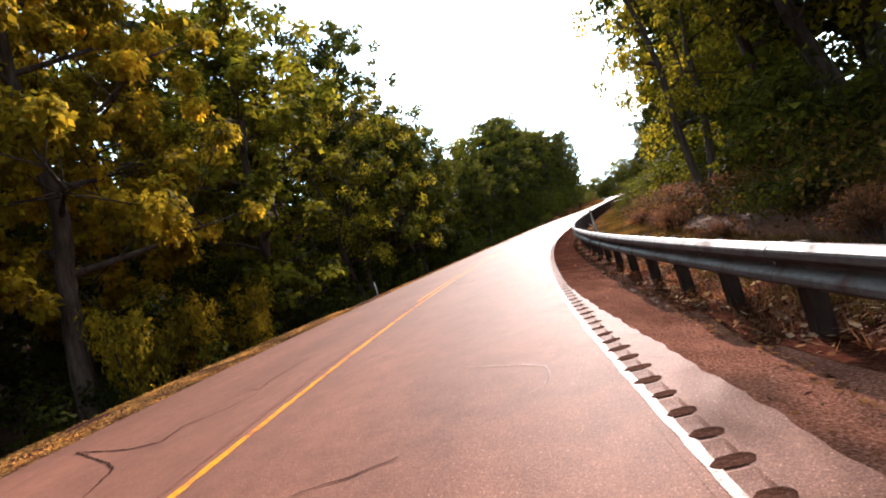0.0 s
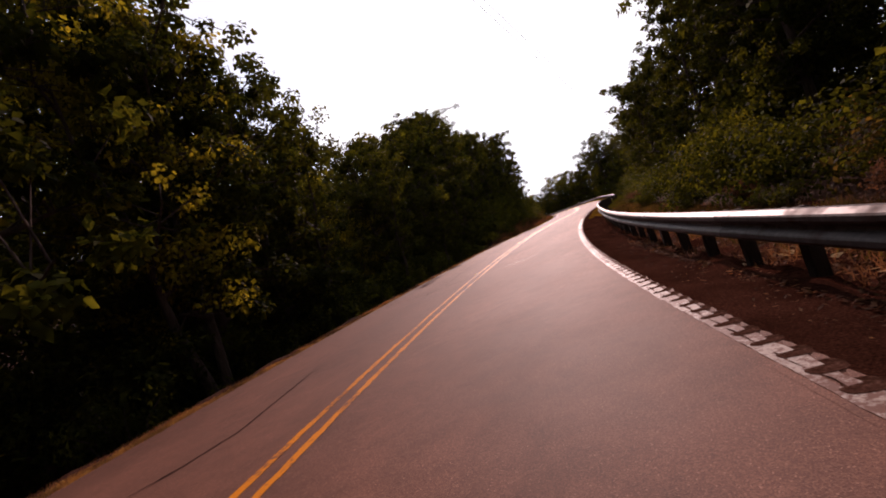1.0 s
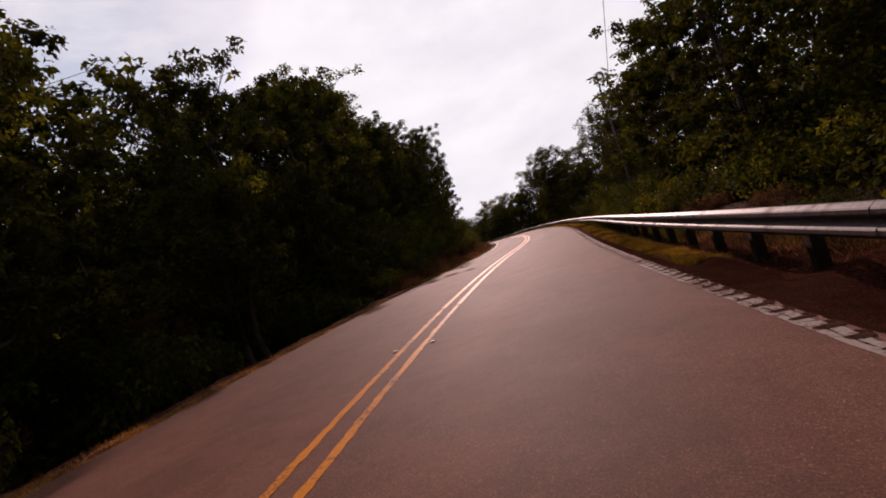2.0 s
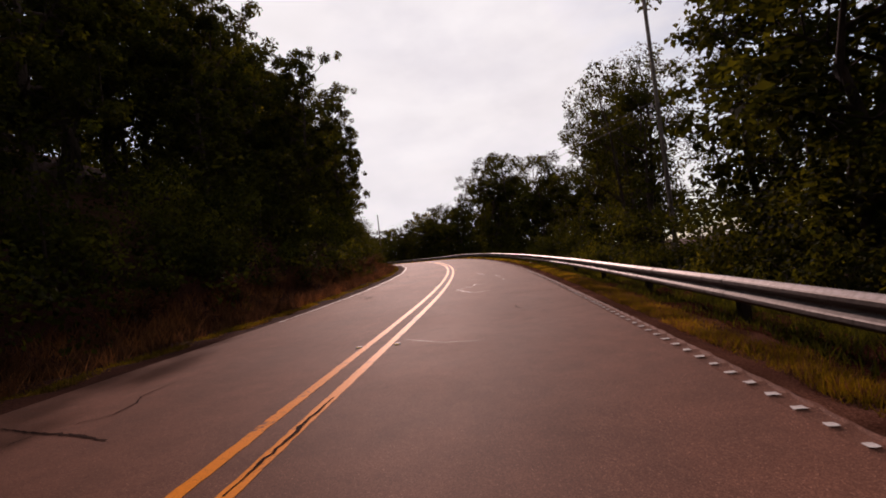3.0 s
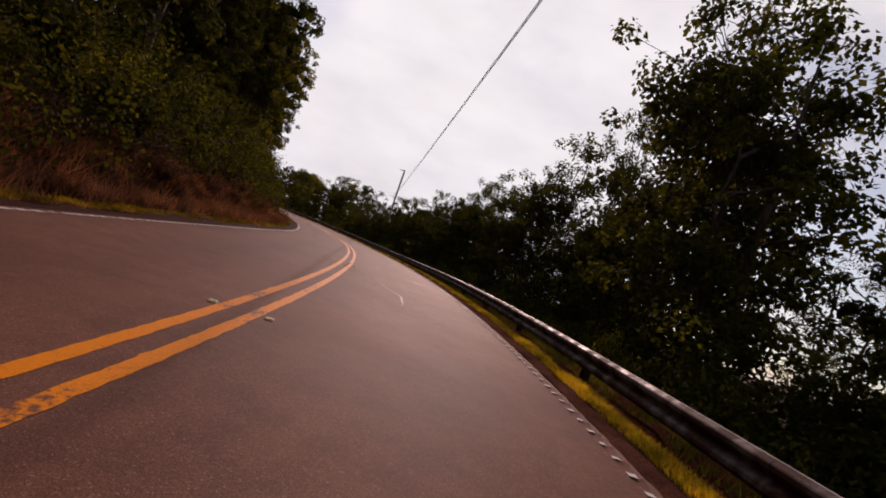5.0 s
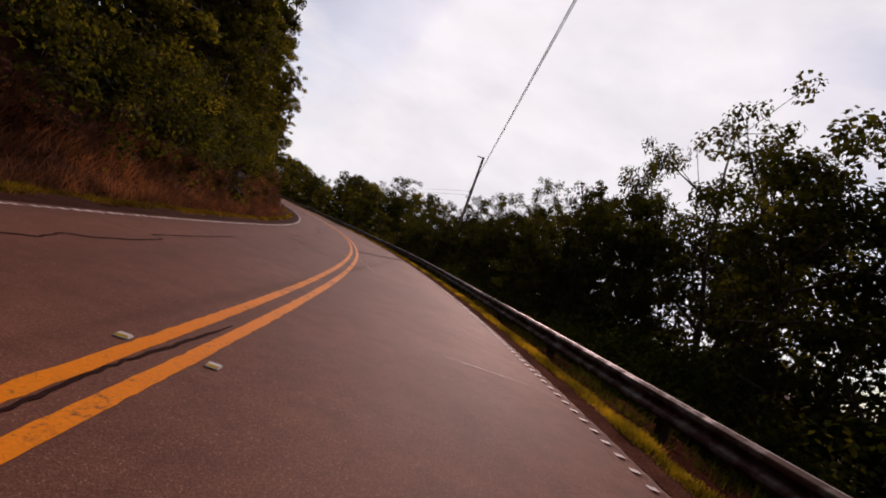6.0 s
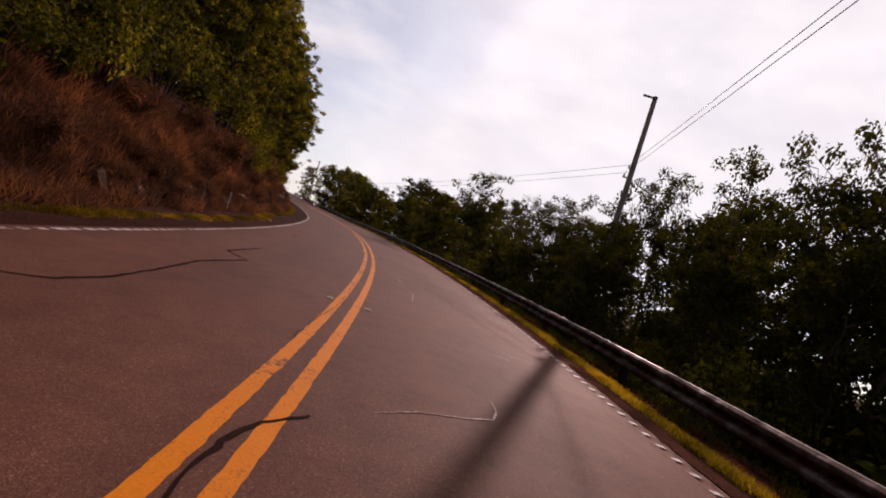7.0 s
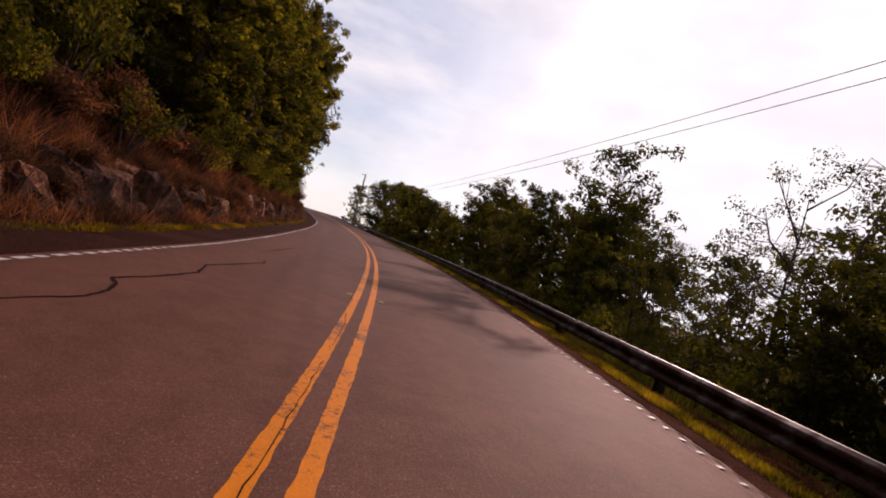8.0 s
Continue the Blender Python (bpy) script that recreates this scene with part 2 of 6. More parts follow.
def rail_material(name="galvanised_steel", rust_from=0.62, gloss=0.18, bright=1.0):
    m, nt, b = material(name, 0.5, gloss, 0.3)
    co = nt.nodes.new("ShaderNodeTexCoord").outputs["Object"]
    zinc = ramp(nt, noise_node(nt, 18, 4, 0.6, co), [(0.3, tuple(bright * k for k in (0.085, 0.068, 0.064))), (0.7, tuple(bright * k for k in (0.16, 0.134, 0.128)))])
    rust = ramp(nt, noise_node(nt, 30, 5, 0.7, co), [(0.3, (0.018, 0.008, 0.006)), (0.7, (0.065, 0.024, 0.015))])
    f = nt.nodes.new("ShaderNodeMapRange")
    f.inputs["From Min"].default_value, f.inputs["From Max"].default_value = rust_from, rust_from + 0.22
    o = nt.nodes.new("ShaderNodeObjectInfo").outputs["Random"]
    sh = nt.nodes.new("ShaderNodeMath")
    sh.operation, sh.inputs[1].default_value = 'MULTIPLY_ADD', 0.10
    nt.links.new(o, sh.inputs[0])
    nt.links.new(noise_node(nt, 3.5, 4, 0.55, co), sh.inputs[2])
    nt.links.new(sh.outputs[0], f.inputs["Value"])
    nt.links.new(mix(nt, zinc, rust, f.outputs["Result"]), b.inputs["Base Color"])
    r = nt.nodes.new("ShaderNodeMapRange")
    r.inputs["To Min"].default_value, r.inputs["To Max"].default_value = 0.50, 0.75
    nt.links.new(f.outputs["Result"], r.inputs["Value"])
    nt.links.new(r.outputs["Result"], b.inputs["Roughness"])
    inv = nt.nodes.new("ShaderNodeMapRange")
    inv.inputs["To Min"].default_value, inv.inputs["To Max"].default_value = 0.30, 0.05
    nt.links.new(f.outputs["Result"], inv.inputs["Value"])
    nt.links.new(inv.outputs["Result"], b.inputs["Metallic"])
    return m


def rock_material():
    m, nt, b = material("sandstone", 0.9, 0.2)
    co = nt.nodes.new("ShaderNodeTexCoord").outputs["Object"]
    a = ramp(nt, noise_node(nt, 3.0, 7, 0.65, co), [(0.30, (0.03, 0.014, 0.010)), (0.48, (0.17, 0.075, 0.042)), (0.62, (0.36, 0.18, 0.11)), (0.74, (0.58, 0.36, 0.26))])
    o = nt.nodes.new("ShaderNodeObjectInfo").outputs["Random"]
    tone = ramp(nt, o, [(0.0, (0.12, 0.10, 0.12)), (0.55, (0.34, 0.28, 0.26)), (0.85, (0.85, 0.72, 0.64)), (1.0, (1.3, 1.1, 0.98))])
    nt.links.new(mix(nt, a, tone, 1.0, 'MULTIPLY'), b.inputs["Base Color"])
    bump(nt, b, noise_node(nt, 9.0, 8, 0.7, co), 0.9, 0.06)
    return m


ASPHALT = asphalt_material()
YELLOW = paint_material("yellow_road_paint", (0.72, 0.205, 0.001), 0.76, crazed=0.7)
YELLOW_OLD = paint_material("faded_yellow_road_paint", (0.62, 0.19, 0.004), 0.86)
YELLOW_GONE = paint_material("worn_off_yellow_road_paint", (0.55, 0.18, 0.008), 1.12)
WHITE = paint_material("white_road_paint", (0.34, 0.26, 0.22), 0.97)
DASH = paint_material("bright_white_road_paint", (0.60, 0.54, 0.51), 0.78)
TAR = speckled("crack_sealant", [(0.3, (0.014, 0.005, 0.004)), (0.7, (0.034, 0.014, 0.010))], 40, ((0.8, 0.8, 0.8), (1.1, 1.1, 1.1)), 2, 0.9, 0.04, 0.3)
CHALK = paint_material("pale_scrape", (0.56, 0.45, 0.41), 0.80)
FAINT = paint_material("faint_scrape", (0.36, 0.26, 0.225), 0.88)
DIM = paint_material("dim_scrape", (0.28, 0.17, 0.14), 0.90)
GRAVEL = shoulder_material()
GROOVE_BROWN = speckled("groove_brown", [(0.25, (0.018, 0.008, 0.005)), (0.5, (0.052, 0.022, 0.015)), (0.8, (0.15, 0.072, 0.052))], 32, ((0.7, 0.7, 0.7), (1.1, 1.1, 1.1)), 3, 1.0, 0.0, 0.6)
SOIL = speckled("leaf_litter_soil", [(0.25, (0.016, 0.006, 0.004)), (0.5, (0.055, 0.022, 0.013)), (0.8, (0.15, 0.066, 0.034))], 14, ((0.5, 0.48, 0.45), (1.1, 1.0, 0.9)), 0.25, 0.95, 0.1, 1.0, 0.06)
LITTER = speckled("litter_strewn_soil", [(0.28, (0.014, 0.004, 0.003)), (0.5, (0.050, 0.017, 0.011)), (0.78, (0.13, 0.052, 0.032))], 26, ((0.5, 0.46, 0.44), (1.2, 1.1, 1.05)), 0.9, 1.0, 0.0, 1.0, 0.05)
DARK_GRAVEL = speckled("dark_shoulder_gravel", [(0.28, (0.014, 0.005, 0.003)), (0.5, (0.040, 0.014, 0.009)), (0.78, (0.095, 0.038, 0.025))], 34, ((0.7, 0.68, 0.66), (1.15, 1.1, 1.05)), 0.7, 0.95, 0.03, 0.7, 0.02)
BARK = bark_material("bark", (0.018, 0.011, 0.008), (0.070, 0.045, 0.034))
PALE_BARK = bark_material("pale_dead_wood", (0.16, 0.13, 0.11), (0.36, 0.30, 0.25))
POLE_WOOD = bark_material("weathered_pole_wood", (0.06, 0.045, 0.035), (0.16, 0.125, 0.10))
POST_WOOD = bark_material("creosoted_post_wood", (0.010, 0.005, 0.004), (0.032, 0.016, 0.011))
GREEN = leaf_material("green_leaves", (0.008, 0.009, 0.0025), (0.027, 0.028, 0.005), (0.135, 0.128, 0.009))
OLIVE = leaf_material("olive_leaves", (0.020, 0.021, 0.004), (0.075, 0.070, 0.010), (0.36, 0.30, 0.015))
# brighter leaf copy: sun shining through the crown is put into this colour
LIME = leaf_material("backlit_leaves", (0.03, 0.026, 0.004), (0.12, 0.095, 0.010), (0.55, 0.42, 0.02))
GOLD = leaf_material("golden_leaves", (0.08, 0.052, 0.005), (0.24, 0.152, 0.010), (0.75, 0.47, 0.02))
BRUSH = leaf_material("dry_brush", (0.030, 0.012, 0.007), (0.110, 0.047, 0.023), (0.26, 0.105, 0.05))
GRASS = leaf_material("verge_grass", (0.08, 0.054, 0.004), (0.32, 0.22, 0.010), (0.70, 0.48, 0.012))
DULL = leaf_material("dull_verge_grass", (0.05, 0.030, 0.003), (0.16, 0.098, 0.007), (0.34, 0.20, 0.010))
TAN = leaf_material("tan_leaf_litter", (0.10, 0.045, 0.015), (0.34, 0.17, 0.055), (0.35, 0.16, 0.05))
PALE_LITTER = leaf_material("pale_twigs", (0.08, 0.045, 0.03), (0.26, 0.17, 0.12), (0.1, 0.06, 0.04))
WEED = leaf_material("dull_weeds", (0.014, 0.009, 0.003), (0.055, 0.033, 0.008), (0.14, 0.085, 0.015))
STEEL = rail_material()
RUSTY = rail_material("rusted_steel", 0.38, 0.10)
WEATHERED = rail_material("weathered_steel", 0.55, 0.10, 0.55)
# paler steel colour that carries the sky's shine on the rail's lips
LIP_SHINE = rail_material("lip_shine_steel", 0.66, 0.25, 2.1)
ROCK = rock_material()
WIRE, _nt, _b = material("wire_black", 0.5, 0.3)
_b.inputs["Base Color"].default_value = (0.02, 0.02, 0.022, 1)
GLASSY, _nt, _b = material("amber_reflector", 0.2, 0.5)
_b.inputs["Base Color"].default_value = (0.75, 0.42, 0.05, 1)
PLASTIC, _nt, _b = material("pale_plastic", 0.5, 0.4)
_b.inputs["Base Color"].default_value = (0.42, 0.38, 0.34, 1)

# ---- the road's line: curvature, grade, offsets ----
KAPPA = [-0.01096, -0.01096, -0.01082, -0.00948, -0.00909, -0.00853, -0.00824, -0.0069, -0.00581, -0.00619, -0.00509, -0.00252, 0.00065, 0.00296, 0.00447, 0.00577, 0.00759, 0.00899, 0.01017, 0.01052, 0.0093, 0.00646, 0.00678, 0.00817, 0.00799, 0.00853, 0.00869, 0.0088, 0.00842, 0.00675, 0.00567, 0.00541, 0.00441, 0.00333, 0.00287, 0.0031, 0.00338, 0.00365, 0.00389, 0.00411, 0.00434, 0.0045, 0.00459, 0.00462, 0.00462]
BEND = [0.001061, 0.001165, 0.000015, 0.000099, 0.000618, 0.001092, 0.000563, -0.000536, -0.001339, -0.000436, 0.001472, 0.000398, 0.000254, 0.00013, -0.000942, -0.001398, -0.000403, 0.000296, 0.000165, 0.001324, 0.000068, 0.000233, 0.000335, -0.000262, -0.000347, 0.000184, 0.000384, 0.000516, 0.000676, 0.000809, 0.000786, 0.000695, 0.000606, 0.000549]
RAIL_OUT = [1.44, 1.23, 0.98, 1.09, 1.12, 1.03, 0.92, 1, 0.87, 0.73, 0.73, 1, 0.69, 1.02, 0.84, 0.58, 0.57, 0.62, 0.69, 0.74, 0.77, 0.81, 0.82]
LEFT_W = [3.85, 3.98, 3.68, 3.83, 3.79, 3.57, 3.53, 3.29, 3.18, 3.13, 3.11, 3.03, 3.27, 3.16, 3.16, 3.09, 3.36, 3.45, 3.46, 3.5, 3.52, 3.54, 3.56]
S0, LANE = -8.0, 3.387
GRADE0 = 0.01493
ss = np.arange(S0, 256.0, 1.0)
_kap = np.interp(ss, S0 + 6.0 * np.arange(len(KAPPA)), KAPPA)
_ben = np.interp(ss, S0 + 8.0 * np.arange(len(BEND)), BEND)
_i0 = 8
_th = np.cumsum(_kap)
_th -= _th[_i0]
_gr = np.cumsum(_ben)
_gr = _gr - _gr[_i0] + GRADE0
_x = np.cumsum(-np.sin(_th)) + 0.5 * np.sin(_th)
_y = np.cumsum(np.cos(_th)) - 0.5 * np.cos(_th)
_z = np.cumsum(_gr) - 0.5 * _gr
_x -= _x[_i0]
_y -= _y[_i0]
_z -= _z[_i0]
# straight run-outs behind and ahead
_back = np.arange(-60.0, S0, 1.0)
_fore = np.arange(256.0, 330.0, 1.0)
RS = np.concatenate([_back, ss, _fore])
RX = np.concatenate([_x[0] + (_back - S0) * -np.sin(_th[0]), _x, _x[-1] - (_fore - 255) * np.sin(_th[-1])])
RY = np.concatenate([_y[0] + (_back - S0) * np.cos(_th[0]), _y, _y[-1] + (_fore - 255) * np.cos(_th[-1])])
RZ = np.concatenate([_z[0] + (_back - S0) * _gr[0], _z, np.full(len(_fore), _z[-1])])
RT = np.concatenate([np.full(len(_back), _th[0]), _th, np.full(len(_fore), _th[-1])])


def along(s, lat, h=0.0):
    """World place at s metres along the centre line, lat to the right, h above the road."""
    s = np.asarray(s, float)
    t = np.interp(s, RS, RT)
    return np.stack([np.interp(s, RS, RX) + lat * np.cos(t), np.interp(s, RS, RY) + lat * np.sin(t), np.interp(s, RS, RZ) + h], -1)


def heading(s):
    return float(np.interp(s, RS, RT))


def smooth(a, b, v):
    u = np.clip((v - a) / (b - a), 0, 1)
    return u * u * (3 - 2 * u)


def rail_lat(s):
    """The rail's distance from the centre line; past the first bend it stands further out and lower."""
    r = LANE + 0.035 + np.interp(s, S0 + 12.0 * np.arange(len(RAIL_OUT)), RAIL_OUT)
    return r + 0.15 * smooth(50, 72, s) * (r - 1.3)


def rail_top(s):
    return 0.50 - 0.10 * float(smooth(50, 72, s)) + float(np.interp(s, [0, 48, 66, 84, 114, 160], [0.0, 0.02, 0.032, 0.006, 0.038, 0.048]))


def left_lat(s):
    return np.interp(s, S0 + 12.0 * np.arange(len(LEFT_W)), LEFT_W) - np.interp(s, [0, 12, 30, 66, 84, 114, 160], [0.04, 0.09, 0.03, 0.0, 0.0, -0.03, 0.0])


def rise(s, lat):
    """The land's height over the road: a wooded slope beside the first bend, then a drop on the right and a cut bank on the left."""
    s, lat = np.asarray(s, float), np.asarray(lat, float)
    a, w = np.abs(lat), smooth(52, 78, s)
    dip = -0.06 * smooth(3.55, 4.0, a) - (0.15 - 0.05 * w) * smooth(3.9, 4.75, a)
    dip = dip + 0.10 * smooth(60, 80, s) * smooth(3.55, 4.0, a) * (1 - smooth(4.45, 4.9, a))
    right = dip + (0.02 * (a - 5) + 0.12 * np.maximum(a - 9, 0)) * (1 - w) - np.minimum(7.5, np.maximum(a - 5.4, 0) * 0.62) * w
    c = np.maximum(a - 5.0, 0)
    bank = np.minimum(c * 1.05, 3.2) + np.maximum(c - 3.2, 0) * 0.4
    left = (np.minimum(12, np.maximum(a - 14, 0) * 0.3) - np.minimum(2.2, np.maximum(a - 4.6 - 1.1 * (1 - smooth(6, 20, s)), 0) * 0.4)) * (1 - w) + np.minimum(bank, 16) * w
    return np.where(lat > 0, np.minimum(right, 9), left)


def mesh_object(name, verts, faces, mat, parent=None, smooth_faces=False):
    me = bpy.data.meshes.new(name)
    me.from_pydata([tuple(v) for v in verts], [], [tuple(f) for f in faces])
    me.materials.append(mat)
    if smooth_faces:
        me.shade_smooth()
    ob = new(name, me)
    ob.parent = parent
    return ob


def part(name, bm, mat, parent, label=""):
    me = bpy.data.meshes.new(name)
    bm.to_mesh(me)
    bm.free()
    me.materials.append(mat)
    ob = new(name, me)
    ob.parent = parent
    return tagged(ob, label)


def ribbon(s_list, lats, heights):
    """Vertices and faces of a sheet along the road; lats and heights are functions of s or numbers, column by column."""
    cols = []
    for l, h in zip(lats, heights):
        L = l(s_list) if callable(l) else np.full(len(s_list), float(l))
        H = h(s_list) if callable(h) else h
        cols.append(along(s_list, L, H))
    v = np.stack(cols, 1)
    n, m = v.shape[:2]
    f = [(i * m + j, i * m + j + 1, (i + 1) * m + j + 1, (i + 1) * m + j) for i in range(n - 1) for j in range(m - 1)]
    return v.reshape(-1, 3), f


# ---- ground, one sheet to the horizon ----
def build_ground():
    def axis(a, b, step):
        inner = np.arange(a, b + 0.1, step)
        out = np.array([4, 10, 20, 40, 80, 160, 320, 640, 1300, 2600.0])
        return np.concatenate([(a - out)[::-1], inner, b + out])
    gx, gy = axis(-90, 110, 2.0), axis(-60, 300, 2.0)
    X, Y = np.meshgrid(gx, gy, indexing="ij")
    P = np.stack([X.ravel(), Y.ravel()], 1)
    z = np.empty(len(P))
    for k in range(0, len(P), 4000):
        q = P[k:k + 4000]
        d2 = (q[:, :1] - RX) ** 2 + (q[:, 1:] - RY) ** 2
        i = d2.argmin(1)
        lat = (q[:, 0] - RX[i]) * np.cos(RT[i]) + (q[:, 1] - RY[i]) * np.sin(RT[i])
        far = np.sqrt(d2[np.arange(len(q)), i])
        lat = np.sign(lat) * far
        near = np.clip((7.6 - far) / 1.5, 0, 1)
        fade = 1 - smooth(60, 160, far)
        z[k:k + 4000] = RZ[i] * fade + rise(RS[i], lat) * fade - 6 * (1 - fade) - 0.5 * near
    rnd = np.random.RandomState(3)
    z += rnd.normal(0, 0.05, len(z))
    n, m = X.shape
    f = [(i * m + j, (i + 1) * m + j, (i + 1) * m + j + 1, i * m + j + 1) for i in range(n - 1) for j in range(m - 1)]
    g = mesh_object("ground", np.column_stack([P, z]), f, SOIL, smooth_faces=True)
    return tagged(g, "dark woodland soil and leaf litter beside the road", "ground", kind="structure")


build_ground()
S = np.arange(-55.0, 320.0, 1.0)
v, f = ribbon(S, [lambda s: -left_lat(s) - 0.12, -2.0, 0.0, 2.0, LANE - 0.06], [0, 0.0, 0.0, 0.0, 0.0])
road_ob = mesh_object("road", v, f, ASPHALT)
at = road_ob.data.attributes.new("across", 'FLOAT', 'POINT')
at.data.foreach_set("value", np.tile(np.array([0.0, 0.22, 0.5, 0.78, 0.96], np.float32), len(S)))
road = tagged(road_ob, "worn grey asphalt two-lane road curving uphill", "road", kind="structure")


def build_verge(name, lats, mat, label, seed, amp=0.03):
    s = np.arange(-55.0, 320.0, 0.5)
    rnd = np.random.RandomState(seed)
    cols = []
    for k, l in enumerate(lats):
        L = l(s) if callable(l) else np.full(len(s), float(l))
        h = rise(s, L) + (0.0 if k == 0 else rnd.normal(0, amp * min(k, 3) / 2, len(s))) - ((0.0 if name.endswith("right") else 0.02) if k == 0 else 0.02)
        if k == len(lats) - 1:
            h = h - 0.6
        L = L + (0 if k == 0 else rnd.normal(0, 0.04, len(s)))
        cols.append(along(s, L, h))
    v = np.stack(cols, 1)
    n, m = v.shape[:2]
    f = [(i * m + j, i * m + j + 1, (i + 1) * m + j + 1, (i + 1) * m + j) for i in range(n - 1) for j in range(m - 1)]
    if name.endswith("left"):
        f = [q[::-1] for q in f]
    ob = mesh_object(name, v.reshape(-1, 3), f, mat, smooth_faces=True)
    if name.endswith("right"):
        # leaf litter covers the outer part beside the first bend
        ob.data.materials.append(LITTER)
        for i, q in enumerate(ob.data.polygons):
            if i % (m - 1) >= (3 if s[i // (m - 1)] < 92 else 1):
                q.material_index = 1
        # darker from -1 to 13 m along, partly paler again after 48 m
        darkening = ob.data.attributes.new("darkening", 'FLOAT', 'POINT')
        darkening.data.foreach_set("value", np.repeat(smooth(-1, 13, s) * (1 - 0.6 * smooth(48, 60, s)), m).astype(np.float32))
    return tagged(ob, label, "roadside verge", kind="structure")


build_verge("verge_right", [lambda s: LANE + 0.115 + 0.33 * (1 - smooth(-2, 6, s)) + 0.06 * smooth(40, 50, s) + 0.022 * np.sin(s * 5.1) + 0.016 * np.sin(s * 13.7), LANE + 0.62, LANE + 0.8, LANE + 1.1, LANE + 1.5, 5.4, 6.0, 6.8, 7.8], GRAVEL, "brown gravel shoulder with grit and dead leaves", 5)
build_verge("verge_left", [lambda s: -left_lat(s) - 0.10, lambda s: -left_lat(s) - 0.35, lambda s: -left_lat(s) - 0.7, -4.7, -5.2, -5.8, -6.4, -7.2, -8.2], DARK_GRAVEL, "dark gravel and soil edge below the wooded bank", 6)


# ---- rumble strip, a milled band at the right edge ----
PITCH = 0.262
def build_rumble():
    s = np.arange(-10.0, 235.0, PITCH / 4)
    depth = np.tile([0.0, -0.010, -0.014, -0.010], len(s) // 4 + 1)[:len(s)]
    lats = [LANE - 0.07, LANE - 0.03, LANE + 0.02, LANE + 0.12, LANE + 0.14, LANE + 0.15, LANE + 0.155 + 0.275 * (1 - smooth(-1, 6, s)) + 0.012 * np.sin(s * 9.1) * np.sin(s * 3.7) + 0.008 * np.sin(s * 23)]
    scale = [0.0, 0.0, 1.0, 1.0, 0.0, 0.0, 0.0]
    v = np.stack([along(s, l, depth * k + 0.002) for l, k in zip(lats, scale)], 1)
    n, m = v.shape[:2]
    f = [(i * m + j, i * m + j + 1, (i + 1) * m + j + 1, (i + 1) * m + j) for i in range(n - 1) for j in range(m - 1)]
    ob = mesh_object("rumble_strip", v.reshape(-1, 3), f, ASPHALT)
    at = ob.data.attributes.new("across", 'FLOAT', 'POINT')
    at.data.foreach_set("value", np.full(n * m, 0.96, np.float32))
    return tagged(ob, "milled rumble strip in the asphalt edge", "rumble strip", kind="structure")


rumble = build_rumble()


# ---- painted lines ----
def painted(name, s_a, s_b, lat, width, mat, label, step=0.5, ragged=0.0):
    s = np.arange(s_a, s_b, step)
    rnd = np.random.RandomState(len(name) + int(s_b))
    off = (lambda d: (lambda q: (lat(q) if callable(lat) else np.full(len(q), float(lat))) + d + rnd.normal(0, 1, len(q)) * ragged))
    v, f = ribbon(s, [off(-width / 2), off(width / 2)], [0.004, 0.004])
    return tagged(mesh_object(name, v, f, mat), label, "road marking", kind="structure")


YELLOW_S = [0, 12, 30, 48, 66, 84, 114, 134, 160]
YELLOW_LAT = {"left": [-0.107, -0.141, -0.135, -0.162, -0.161, -0.145, -0.132, -0.121, -0.119], "right": [0.080, 0.108, 0.131, 0.158, 0.160, 0.142, 0.147, 0.136, 0.134]}
for side, lats in YELLOW_LAT.items():
    painted("centre_line_" + side, 9.5 if side == "left" else -55, 48, lambda s, lats=lats: np.interp(s, YELLOW_S, lats), 0.09, YELLOW_OLD, "faded worn yellow centre line on asphalt", 0.1, 0.006)
    painted("centre_line_far_" + side, 48, 320, lambda s, lats=lats: np.interp(s, YELLOW_S, lats), 0.110, YELLOW, "solid yellow centre line, cracked in places", 0.07, 0.0035)
painted("centre_line_worn_left", -55, 9.5, lambda s: np.interp(s, YELLOW_S, YELLOW_LAT["left"]), 0.07, YELLOW_GONE, "almost worn-off yellow centre line on asphalt", 0.1, 0.006)
painted("edge_line_right", -55, 47, LANE + 0.004, 0.052, WHITE, "white edge line along the rumble strip", 0.1, 0.004)
painted("edge_line_spread", 17, 47, LANE + 0.072, 0.070, WHITE, "worn white paint over the ridges of the rumble strip", 0.1, 0.008)


